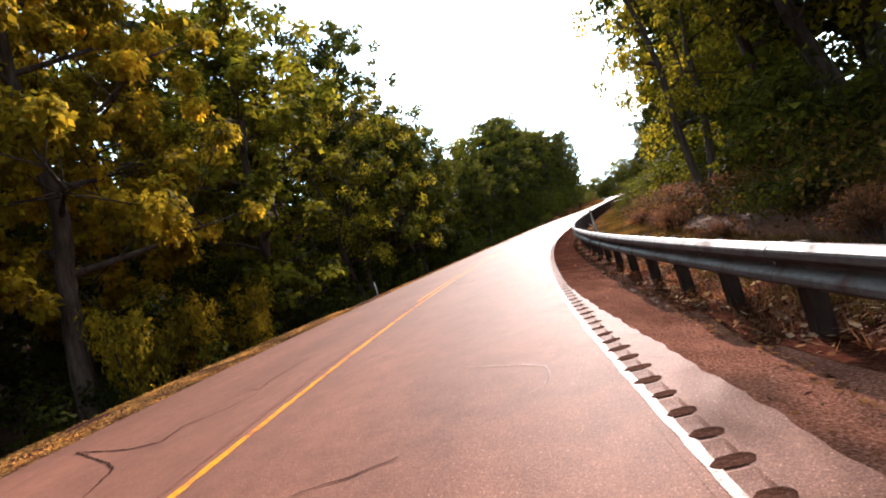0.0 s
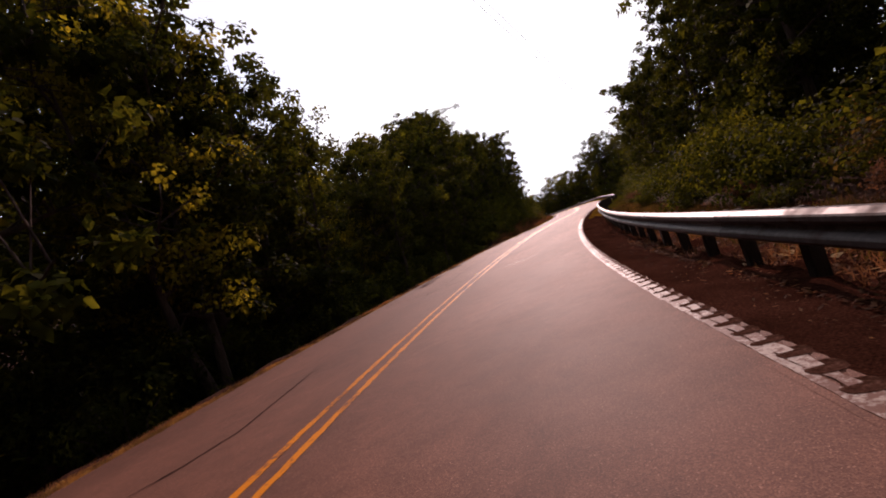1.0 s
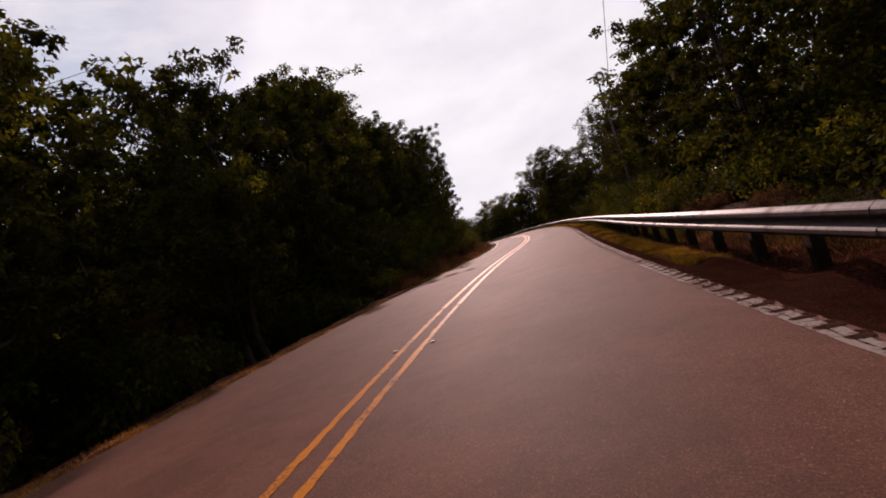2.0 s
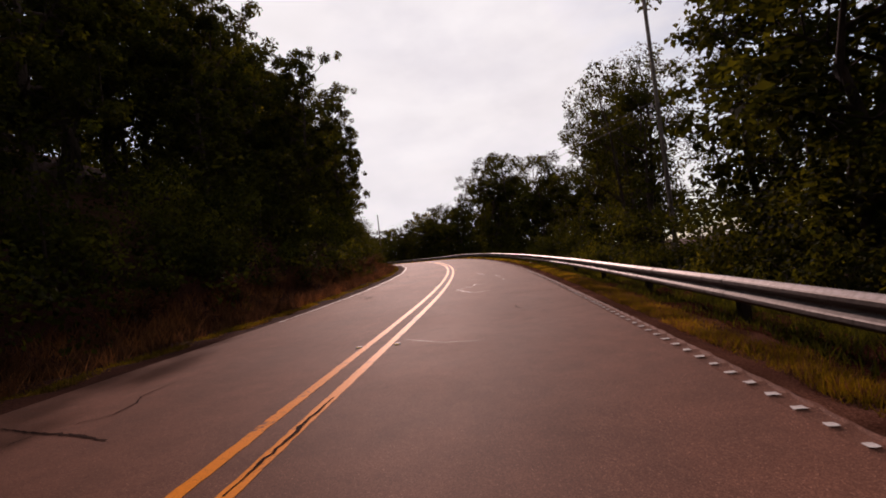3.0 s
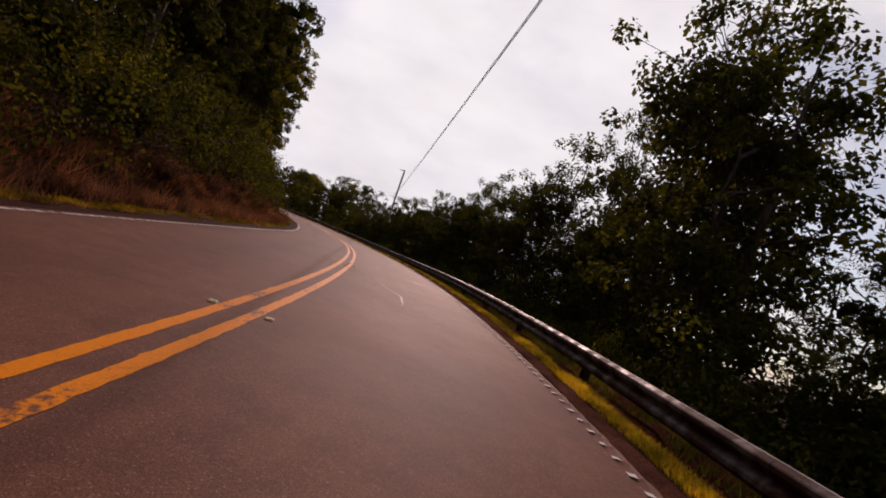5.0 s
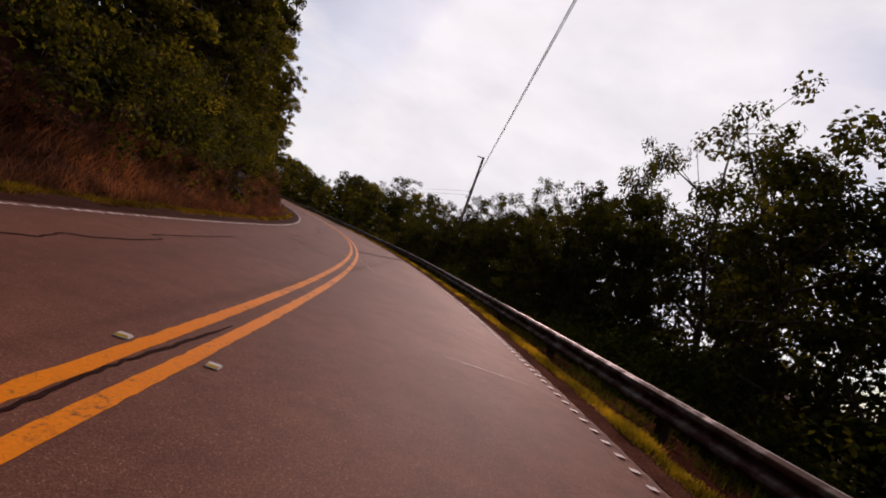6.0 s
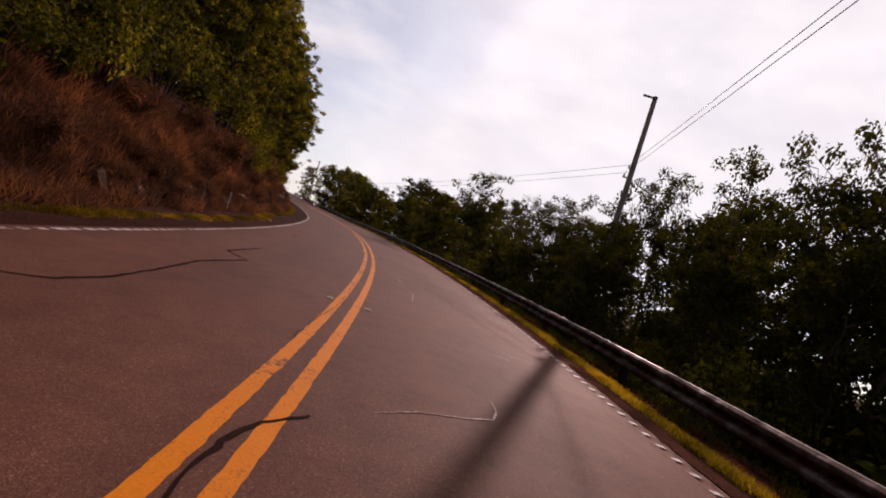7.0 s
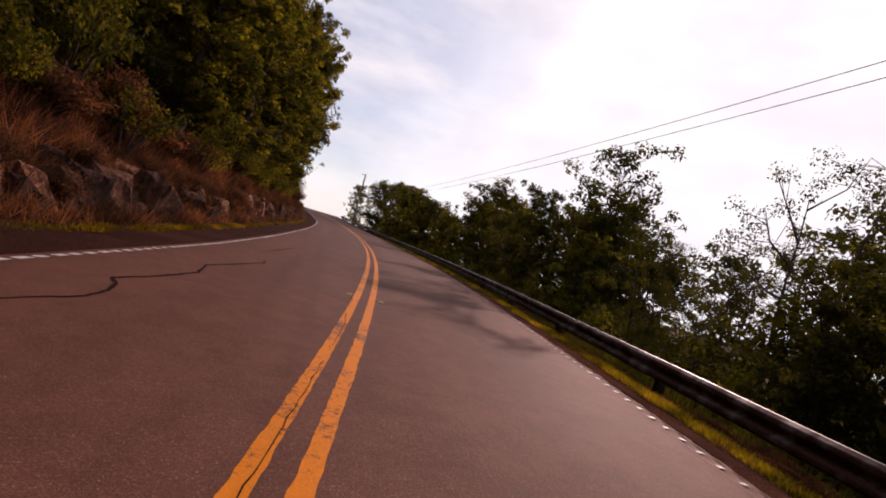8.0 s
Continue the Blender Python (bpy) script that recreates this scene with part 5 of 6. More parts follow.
tree("maple", 159.6, -10.1, 11.0, 0.28)
tree("maple", 164.3, -10.5, 11.5, 0.3)
tree("maple", 170.2, -9.2, 11.2, 0.28)
tree("maple", 172.8, -11.3, 14.0, 0.28)
tree("maple", 177.9, -8.3, 9.6, 0.26)
tree("maple", 183.6, -12.0, 14.5, 0.31)
tree("maple", 188.5, -9.5, 11.9, 0.28)
tree("maple", 193.2, -10.7, 13.1, 0.31)
tree("maple", 197.3, -9.9, 13.1, 0.28)
tree("maple", 201.6, -12.3, 18.5, 0.29)
tree("maple", 205.6, -8.8, 15.5, 0.25)
tree("maple", 211.0, -11.8, 15.7, 0.27)
tree("far_maple", 216.1, -9.2, 16.8, 0.28)
tree("far_oak", 220.6, -11.3, 18.8, 0.26)
tree("far_oak", 224.9, -8.2, 15.4, 0.3)
tree("far_maple", 228.5, -12.0, 16.5, 0.26)
tree("far_maple", 234.1, -8.7, 17.8, 0.29)
tree("far_oak", 238.9, -12.5, 19.2, 0.3)
tree("far_maple", 243.4, -10.1, 17.2, 0.28)
tree("far_maple", 248.1, -12.0, 18.3, 0.31)
tree("far_maple", 251.4, -9.5, 15.7, 0.29)
tree("far_maple", 255.8, -11.8, 19.1, 0.25)
tree("far_maple", 260.7, -9.9, 18.6, 0.25)
tree("far_oak", 67.2, -16.5, 12.7, 0.31)
tree("far_oak", 74.0, -21.1, 10.8, 0.25)
tree("far_oak", 81.5, -15.9, 13.9, 0.35)
tree("far_maple", 86.5, -21.6, 13.7, 0.35)
tree("far_maple", 93.3, -15.0, 12.4, 0.36)
tree("far_oak", 100.5, -20.0, 16.4, 0.33)
tree("far_oak", 107.5, -16.2, 13.9, 0.31)
tree("far_oak", 112.6, -21.3, 15.2, 0.27)
tree("far_maple", 119.6, -16.7, 15.7, 0.3)
tree("far_maple", 125.8, -20.8, 17.0, 0.27)
tree("far_oak", 132.0, -15.8, 17.7, 0.31)
tree("far_maple", 140.3, -21.7, 18.4, 0.3)
tree("far_oak", 145.8, -16.4, 18.8, 0.31)
tree("far_maple", 151.6, -20.2, 16.9, 0.26)
tree("far_maple", 159.1, -16.7, 16.4, 0.31)
tree("far_oak", 164.9, -21.1, 16.0, 0.29)
tree("far_oak", 171.8, -15.0, 18.7, 0.29)
tree("far_oak", 179.5, -20.6, 15.5, 0.3)
tree("far_oak", 186.0, -16.6, 17.8, 0.32)
tree("far_maple", 191.6, -20.8, 17.6, 0.29)
tree("far_oak", 198.9, -15.4, 15.1, 0.28)
tree("far_oak", 203.5, -20.6, 17.3, 0.28)
tree("far_oak", 210.5, -16.1, 20.7, 0.31)
tree("far_maple", 218.2, -20.4, 18.2, 0.29)
tree("far_oak", 222.8, -16.8, 19.8, 0.28)
tree("far_maple", 230.5, -20.3, 18.5, 0.31)
tree("far_oak", 236.3, -16.4, 21.6, 0.32)
tree("far_maple", 244.1, -20.3, 16.9, 0.28)
tree("far_oak", 250.5, -15.4, 19.5, 0.28)
tree("far_maple", 255.7, -20.3, 19.4, 0.28)
tree("far_maple", 262.9, -16.6, 21.3, 0.28)
tree("oak", 66.6, -13.4, 13.6, 0.3)
tree("oak", 69.5, -14.5, 13.2, 0.29)
tree("hickory", 75.8, -13.8, 13.1, 0.34)
tree("oak", 78.2, -15.9, 13.9, 0.33)
tree("hickory", 83.9, -13.2, 11.7, 0.31)
tree("hickory", 87.7, -14.4, 11.9, 0.31)
tree("oak", 92.2, -13.3, 12.0, 0.31)
tree("oak", 96.3, -15.3, 12.9, 0.32)
tree("oak", 100.1, -13.4, 12.8, 0.35)
tree("oak", 104.9, -15.8, 13.7, 0.38)
tree("oak", 109.4, -13.0, 12.8, 0.3)
tree("oak", 113.3, -14.3, 14.7, 0.3)
tree("oak", 79.6, -7.1, 4.3, 0.33)
tree("oak", 84.6, -8.2, 4.8, 0.34)
tree("oak", 122.9, -8.2, 6.6, 0.26)
tree("oak", 130.2, -9.0, 12.3, 0.28)
tree("maple", 135.9, -8.0, 10.4, 0.29)
tree("oak", 141.0, -8.9, 9.6, 0.31)
tree("maple", 151.8, -7.5, 4.6, 0.28)
tree("maple", 163.5, -8.0, 8.0, 0.26)
tree("maple", 168.1, -8.0, 5.9, 0.28)
tree("maple", 174.3, -7.7, 5.1, 0.28)
tree("maple", 178.5, -7.1, 5.2, 0.29)
tree("maple", 184.9, -8.4, 9.1, 0.31)
tree("maple", 190.4, -7.0, 6.5, 0.3)
tree("maple", 195.6, -8.2, 10.2, 0.3)
tree("maple", 201.3, -7.1, 6.5, 0.28)
tree("maple", 205.8, -8.1, 13.2, 0.29)
tree("maple", 213.1, -8.4, 15.8, 0.28)
tree("hickory", 187.7, 14.3, 15.7, 0.23)
tree("hickory", 214.5, 16.3, 16.6, 0.23)
tree("slender", 112.5, 9.6, 14.9, 0.25)
tree("slender", 151.5, 11.7, 10.7, 0.25)
tree("hickory", 83.6, -16.4, 14.1, 0.3)
tree("slender", 127.7, 11.4, 15.5, 0.25)
tree("airy", 174.2, 12.1, 11.2, 0.23)
tree("oak", 31.5, -8.6, 15.0, 0.3)
tree("oak", 35.2, -9.0, 14.0, 0.3)
tree("sunlit", 14.0, 8.6, 13.5, 0.22)
tree("forked", 96.0, 13.0, 16.0, 0.18)
tree("forked", 93.2, 13.4, 18.0, 0.17)
tree("forked", 87.8, 10.6, 15.4, 0.18)
tree("forked", 152.5, 11.2, 12.3, 0.17)
tree("slender", 155.8, 11.0, 11.2, 0.18)
tree("slender", 166.2, 11.4, 10.2, 0.26)
tree("oak", 88.4, -8.8, 11.5, 0.25)
tree("forked", 169.5, 11.5, 11.0, 0.2)
tree("slender", 163.0, 12.0, 12.0, 0.2)
tree("slender", 139.8, 12.2, 14.2, 0.17)
tree("forked", 133.8, 12.0, 14.6, 0.22)
tree("slender", 129.6, 12.4, 14.4, 0.15)
tree("forked", 144.5, 11.7, 12.6, 0.19)
tree("slender", 149.8, 11.6, 12.8, 0.15)
tree("slender", 159.5, 12.0, 11.7, 0.17)
tree("oak", 98.5, -8.2, 8.5, 0.30)
tree("oak", 104.0, -8.4, 14.0, 0.24)
tree("oak", 110.0, -8.6, 13.0, 0.24)
tree("oak", 117.0, -8.4, 12.0, 0.25)
tree("maple", 178.0, -7.0, 7.0, 0.40)
tree("maple", 184.5, -7.0, 7.4, 0.40)
tree("maple", 190.5, -6.9, 7.0, 0.42)
tree("maple", 196.5, -7.1, 7.6, 0.40)
tree("maple", 202.0, -6.9, 7.0, 0.40)
tree("oak", 190.0, 10.4, 10.0, 0.22)
tree("oak", 186.5, 9.4, 7.0, 0.25)
tree("oak", 104.2, 12.4, 10.0, 0.30)
tree("oak", 108.6, 12.6, 10.0, 0.30)
tree("oak", 99.6, 12.0, 8.6, 0.30)
tree("slender", 123.1, 13.7, 18.5, 0.14)
tree("sunlit", 41.5, -10.3, 8.6, 0.20)
tree("sunlit", 44.6, -9.0, 7.5, 0.20)
tree("sunlit", 39.0, -10.0, 6.9, 0.18)
tree("oak", 138.6, 10.9, 8.6, 0.30)
tree("oak", 140.6, 12.8, 11.0, 0.28)
tree("oak", 143.4, 11.4, 11.4, 0.19)
tree("oak", 118.4, 11.2, 8.4, 0.30)
tree("oak", 120.6, 13.2, 10.0, 0.28)


# ---- bushes and undergrowth ----
def build_bush(seed, mat, leaves, size):
    rnd = random.Random(seed)
    vs, fs, ends, spread = [], [], [], []
    for k in range(13):
        w, r = rnd.uniform(0, 6.28), rnd.uniform(0.2, 0.85)
        top = Vector((math.cos(w) * r, math.sin(w) * r, rnd.uniform(0.45, 1.0) * (1.15 - 0.5 * r)))
        tube(vs, fs, [Vector((math.cos(w) * 0.1, math.sin(w) * 0.1, -0.15)), top * 0.55 + Vector((0, 0, 0.1)), top], [0.03, 0.02, 0.006], 4)
        for f in (0.5, 0.75, 1.0):
            ends.append(top * f + Vector((0, 0, 0.08)))
            spread.append(rnd.uniform(0.16, 0.34))
    st = bpy.data.meshes.new("woody_base")
    st.from_pydata([tuple(q) for q in vs], [], fs)
    st.materials.append(BARK)
    v, f = leaf_cloud(ends, spread, leaves, size, seed, 0.3)
    v[:, 2] = np.maximum(v[:, 2], -0.05)
    return st, cloud_mesh("foliage", v, f, mat)


BUSH_KINDS = {"green": (5, GREEN, 2000, 0.07), "olive": (6, OLIVE, 2000, 0.07), "brown": (8, BRUSH, 2000, 0.07), "gold": (9, GOLD, 5200, 0.05)}
BUSH_LABEL = {"green": "dark green leafy bush at the wood's edge", "olive": "olive-green leafy bush in the undergrowth", "brown": "dry reddish-brown brush on the bank", "gold": "yellow-green sunlit bush beside the road"}
BUSHES = {}


def bush(kind, s, lat, r, h):
    base = along(s, lat, float(rise(s, lat)) - 0.05)
    m = Matrix.Translation(base) @ pose(0, 0, 0, 0, 0, random.uniform(0, 360)) @ Matrix.Diagonal((r, r, h, 1))
    if kind not in BUSHES:
        e = tagged(new("bush"), BUSH_LABEL[kind], "bush", "roadside bushes")
        for name, me in zip(("woody_base", "foliage"), build_bush(*BUSH_KINDS[kind])):
            new(name, me).parent = e
        BUSHES[kind] = e
        e.matrix_basis = m
        return e
    e = copy_thing(BUSHES[kind], Matrix())
    e.matrix_basis = m
    return e


rb = random.Random(77)
s = -6.0
while s < 235:
    hill = s > 62
    j = lambda: s + rb.uniform(-1.2, 1.2)
    if not hill:
        # wooded dip on the left, wooded slope on the right
        if s > 13:
            bush("green", j(), -7.1 + rb.uniform(-0.4, 0.4), rb.uniform(1.0, 1.5), rb.uniform(1.2, 2.4))
        bush(rb.choice(["green", "brown", "green"]) if s > 25 else "brown", j(), 6.6 + rb.uniform(-0.2, 0.5), rb.uniform(0.4, 0.8), rb.uniform(0.4, 0.9))
        bush(rb.choice(["green", "green", "olive"]) if s > 30 else rb.choice(["brown", "green", "green"]), j(), 8.4 + rb.uniform(-0.4, 0.4), rb.uniform(1.1, 1.7), rb.uniform(1.2, 2.0) if s > 30 else rb.uniform(0.7, 1.2))
    else:
        # dry brush on the cut bank under overhanging green
        bush("brown", j(), -5.7 + rb.uniform(-0.2, 0.3), rb.uniform(0.5, 0.9), rb.uniform(0.5, 1.0))
        bush(rb.choice(["brown", "brown", "olive"] if s > 150 else ["green", "olive", "green"]), j(), -6.6 + rb.uniform(-0.3, 0.4), rb.uniform(0.8, 1.4), rb.uniform(0.8, 1.5))
        bush(rb.choice(["olive", "green"]), j(), -7.4 + rb.uniform(-0.4, 0.4), rb.uniform(1.2, 1.8), rb.uniform(1.4, 2.4))
        bush(rb.choice(["green", "olive", "green"]), j(), 7.4 + rb.uniform(-0.4, 0.6), rb.uniform(1.1, 1.7), rb.uniform(1.4, 2.1))
    s += 3.1


for k in range(64):
    s = rb.uniform(150, 206)
    bush("brown", s, -rb.uniform(5.15, 5.5), rb.uniform(0.35, 0.7), rb.uniform(0.35, 0.8))
for k in range(16):
    s = rb.uniform(170, 206)
    bush("olive", s, -rb.uniform(6.3, 6.8), rb.uniform(0.9, 1.3), rb.uniform(0.9, 1.5))


for s, lat, r, h in ((8.0, -7.9, 1.5, 3.3), (10.2, -7.6, 1.4, 2.9), (12.4, -7.3, 1.6, 2.9)):
    bush("gold", s, lat, r, h)


def build_thicket(name, rows, leaves, seed, mat, label, size=0.19):
    """Joined undergrowth deeper in the wood: rows of (from, to, lat, radius, height)."""
    rnd = random.Random(seed)
    ends, spread = [], []
    for s0, s1, lat, r, h in rows:
        q = s0
        while q < s1:
            if rnd.random() < 0.28:
                q += r * 0.8
                continue
            l = lat + rnd.uniform(-0.8, 0.8)
            base = Vector(along(q, l, float(rise(q, l))))
            top = h * rnd.uniform(0.55, 1.15)
            for k in range(6 + int(4 * r)):
                w, d = rnd.uniform(0, 6.28), r * rnd.random() ** 0.5
                ends.append(base + Vector((math.cos(w) * d, math.sin(w) * d, rnd.uniform(0.1, 1.0) * top)))
                spread.append(rnd.uniform(0.35, 0.75) * (0.6 + 0.32 * r))
            q += r * 0.8
    v, f = leaf_cloud(ends, spread, leaves, size, seed, 0.3, size < 0.13)
    return tagged(new(name, cloud_mesh(name, v, f, mat)), label, "undergrowth", kind="stuff")


def build_litter():
    """Fallen brown leaves on the slope behind the rail and along the shoulder."""
    rnd = np.random.RandomState(31)
    n = 30000
    s = rnd.uniform(-6, 66, n)
    lat = np.concatenate([rnd.uniform(4.2, 8.5, n // 2), -rnd.uniform(4.0, 5.6, n - n // 2)])
    p = along(s, lat, rise(s, lat) + 0.0)
    m = 14000
    s = np.concatenate([s, rnd.uniform(-2, 30, m)])
    lat = np.concatenate([lat, 3.75 + 3.0 * rnd.rand(m) ** 0.7])
    n = n + m
    p = along(s, lat, rise(s, lat) + 0.0)
    w = rnd.uniform(0, 6.28, n)
    size = rnd.uniform(0.008, 0.028, (n, 1))
    a = np.stack([np.cos(w), np.sin(w), rnd.uniform(-0.4, 0.4, n)], 1) * size
    b = np.stack([-np.sin(w), np.cos(w), rnd.uniform(-0.4, 0.4, n)], 1) * size * 0.4
    v = np.stack([p - a, p + b, p + a, p - b], 1).reshape(-1, 3)
    tagged(new("leaf_litter", cloud_mesh("leaf_litter", v, np.arange(n * 4).reshape(-1, 4), BRUSH)), "fallen reddish-brown leaves on the verge", "leaf litter", kind="stuff")


build_litter()


def build_strewn(name, s0, s1, near, far, count, size, mat, seed, label):
    """Curled fallen leaves and bits of twig over a stretch of verge; near and far: metres out from the centre line."""
    rnd = np.random.RandomState(seed)
    s = rnd.uniform(s0, s1, count)
    lat = near + (far - near) * rnd.rand(count)
    p = along(s, lat, rise(s, lat) + rnd.uniform(-0.01, 0.03, count))
    w = rnd.uniform(0, 6.28, count)
    ln = size * rnd.uniform(0.5, 1.3, (count, 1))
    slim = np.where(rnd.rand(count, 1) < 0.2, 0.12, 0.5)
    a = np.stack([np.cos(w), np.sin(w), rnd.uniform(-0.5, 0.5, count)], 1) * ln
    b = np.stack([-np.sin(w), np.cos(w), rnd.uniform(-0.5, 0.7, count)], 1) * ln * slim
    v = np.stack([p - a, p + b, p + a * 1.1, p - b], 1).reshape(-1, 3)
    tagged(new(name, cloud_mesh(name, v, np.arange(count * 4).reshape(-1, 4), mat)), label, "leaf litter", kind="stuff")


build_strewn("tan_litter", -6, 14, -3.95, -6.6, 38000, 0.028, TAN, 71, "sunlit tan and orange leaf litter on the verge")
build_strewn("rail_litter", -4, 30, 4.25, 6.6, 26000, 0.030, BRUSH, 72, "dark reddish leaves and twigs under the guardrail")
build_strewn("twig_litter", -4, 26, 4.5, 6.4, 1500, 0.06, PALE_LITTER, 73, "pale broken twigs under the guardrail")
def build_far_woods():
    """The canopy of the woods away from the road, joined."""
    rnd = random.Random(55)
    ends, spread = [], []
    for _ in range(4600):
        q, side = rnd.uniform(-30, 290), rnd.choice((-1, 1))
        l = side * (27 + 80 * rnd.random() ** 1.4)
        base = along(q, l, float(rise(q, l)))
        if np.min((RX - base[0]) ** 2 + (RY - base[1]) ** 2) < 26 ** 2:
            continue
        top = rnd.uniform(3.5, 6.5) if side < 0 or q < 66 else rnd.uniform(5.0, 7.5) if q < 95 else rnd.uniform(3.0, 4.5)
        for k in range(4):
            ends.append(Vector(base) + Vector((rnd.gauss(0, 1.6), rnd.gauss(0, 1.6), rnd.uniform(0.25, 1) * top)))
            spread.append(rnd.uniform(0.9, 1.7))
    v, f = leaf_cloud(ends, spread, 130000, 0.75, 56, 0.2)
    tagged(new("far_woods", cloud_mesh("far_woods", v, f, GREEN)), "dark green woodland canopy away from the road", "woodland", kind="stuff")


build_far_woods()
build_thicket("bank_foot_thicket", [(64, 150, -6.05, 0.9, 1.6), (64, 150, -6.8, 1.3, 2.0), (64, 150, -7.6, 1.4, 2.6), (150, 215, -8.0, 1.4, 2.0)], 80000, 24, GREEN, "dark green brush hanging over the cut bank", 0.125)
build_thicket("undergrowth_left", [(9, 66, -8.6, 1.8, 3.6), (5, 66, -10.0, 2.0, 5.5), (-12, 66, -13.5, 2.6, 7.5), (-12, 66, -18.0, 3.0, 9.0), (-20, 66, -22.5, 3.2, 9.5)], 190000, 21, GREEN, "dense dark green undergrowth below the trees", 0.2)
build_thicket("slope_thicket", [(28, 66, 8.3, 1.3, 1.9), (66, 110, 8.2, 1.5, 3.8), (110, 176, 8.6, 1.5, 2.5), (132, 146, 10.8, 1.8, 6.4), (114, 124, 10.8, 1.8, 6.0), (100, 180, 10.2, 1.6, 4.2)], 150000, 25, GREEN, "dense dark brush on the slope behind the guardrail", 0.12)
# foot brush takes a darker leaf colour in place of the wood's shade
build_thicket("foot_brush", [(-12, 30, 8.2, 1.1, 0.9), (-12, 30, 9.8, 1.4, 1.4)], 26000, 28, WEED, "brush at the foot of the wood, coloured dark for its shade", 0.09)
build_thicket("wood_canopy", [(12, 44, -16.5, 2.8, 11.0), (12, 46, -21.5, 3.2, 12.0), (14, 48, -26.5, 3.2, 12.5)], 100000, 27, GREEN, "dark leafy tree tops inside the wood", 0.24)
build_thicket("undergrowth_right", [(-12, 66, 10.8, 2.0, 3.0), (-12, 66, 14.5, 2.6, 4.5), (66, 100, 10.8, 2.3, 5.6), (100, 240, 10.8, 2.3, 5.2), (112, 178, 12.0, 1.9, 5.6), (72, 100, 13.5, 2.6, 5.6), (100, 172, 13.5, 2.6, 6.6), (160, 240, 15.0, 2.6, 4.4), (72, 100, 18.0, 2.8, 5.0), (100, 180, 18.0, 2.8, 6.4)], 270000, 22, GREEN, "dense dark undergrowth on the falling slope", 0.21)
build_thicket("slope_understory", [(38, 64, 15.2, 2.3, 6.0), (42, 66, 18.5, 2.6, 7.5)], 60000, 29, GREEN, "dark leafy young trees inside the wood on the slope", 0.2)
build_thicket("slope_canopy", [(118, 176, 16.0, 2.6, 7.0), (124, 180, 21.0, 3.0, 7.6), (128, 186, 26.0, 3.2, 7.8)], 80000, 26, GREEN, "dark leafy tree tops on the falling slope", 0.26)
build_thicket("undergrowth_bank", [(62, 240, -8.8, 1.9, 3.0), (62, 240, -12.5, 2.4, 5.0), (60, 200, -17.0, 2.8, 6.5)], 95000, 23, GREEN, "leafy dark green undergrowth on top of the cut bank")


# ---- grass ----
def build_grass(name, spans, height, seed, label, mat, wide=0.009):
    rnd = np.random.RandomState(seed)
    V = []
    for s0, s1, l0, l1, dens in spans:
        band = l1 if l0 < 0 else l1 - l0
        n = int((s1 - s0) * band * dens)
        s = rnd.uniform(s0, s1, n)
        q = rnd.rand(n)
        lat = -(left_lat(s) + abs(l0) + q * band) if l0 < 0 else LANE + l0 + q * band
        clump = 0.55 + 0.45 * np.sin(s * 2.1 + 3 * np.sin(s * 0.7)) * np.sin(lat * 5 + s)
        edge = np.minimum(q, 1 - q) * 2 + 0.35 * np.sin(s * 3.7 + 2 * np.sin(s * 1.3)) + 0.2 * np.sin(s * 11)
        keep = rnd.rand(n) < (clump + 0.3) * np.clip(edge + 0.45, 0, 1)
        s, lat = s[keep], lat[keep]
        p = along(s, lat, rise(s, lat) - 0.03)
        n = len(s)
        w = rnd.uniform(0, 6.28, n)
        h = height * rnd.uniform(0.4, 1.25, n) * (0.6 + 0.6 * clump[keep])
        side = np.stack([np.cos(w), np.sin(w), 0 * w], 1) * wide
        tip = p + np.stack([rnd.normal(0, 0.45, n) * h, rnd.normal(0, 0.45, n) * h, h], 1)
        V.append(np.stack([p - side, p + side, tip], 1).reshape(-1, 3))
    v = np.concatenate(V)
    me = cloud_mesh(name, v, np.arange(len(v)).reshape(-1, 3), mat)
    return tagged(new(name, me), label, "grass", kind="stuff")


build_grass("grass_right", [(74, 84, 0.46, 0.92, 2400), (80, 94, 0.45, 0.90, 4600), (92, 215, 0.44, 0.76, 7500)], 0.085, 12, "yellow-green grass strip beside the gravel shoulder", GRASS, 0.006)
build_grass("dull_grass_right", [(46, 94, 0.42, 1.08, 3200)], 0.09, 11, "dull olive-brown grass strip below the guardrail", DULL, 0.006)
build_grass("dry_blades", [(46, 94, 0.38, 1.15, 1000), (94, 215, 0.40, 0.85, 700)], 0.10, 19, "dry brown blades in the grass strip", BRUSH, 0.006)
# the darkest leaf colour stands in for shade below the rail
build_grass("shaded_weeds", [(50, 95, 1.12, 2.7, 500), (95, 215, 1.3, 2.7, 260)], 0.18, 17, "weeds coloured dark for the shade under and behind the guardrail", GREEN, 0.010)
build_grass("verge_weeds", [(-6, 62, 1.7, 3.4, 420)], 0.2, 15, "tangled dry weeds and grass behind the guardrail", WEED, 0.008)
build_grass("dry_weeds", [(-6, 62, 1.2, 3.6, 330)], 0.14, 16, "dry brown weeds behind the guardrail", BRUSH, 0.008)
build_grass("grass_left", [(60, 160, -0.62, 0.34, 2000), (160, 215, -0.95, 0.32, 1600)], 0.10, 13, "dry golden grass fringe at the road's edge", DULL)
build_grass("dry_fringe", [(-6, 64, -0.12, 0.6, 700)], 0.08, 18, "low dry orange-brown grass at the asphalt edge", BRUSH, 0.007)
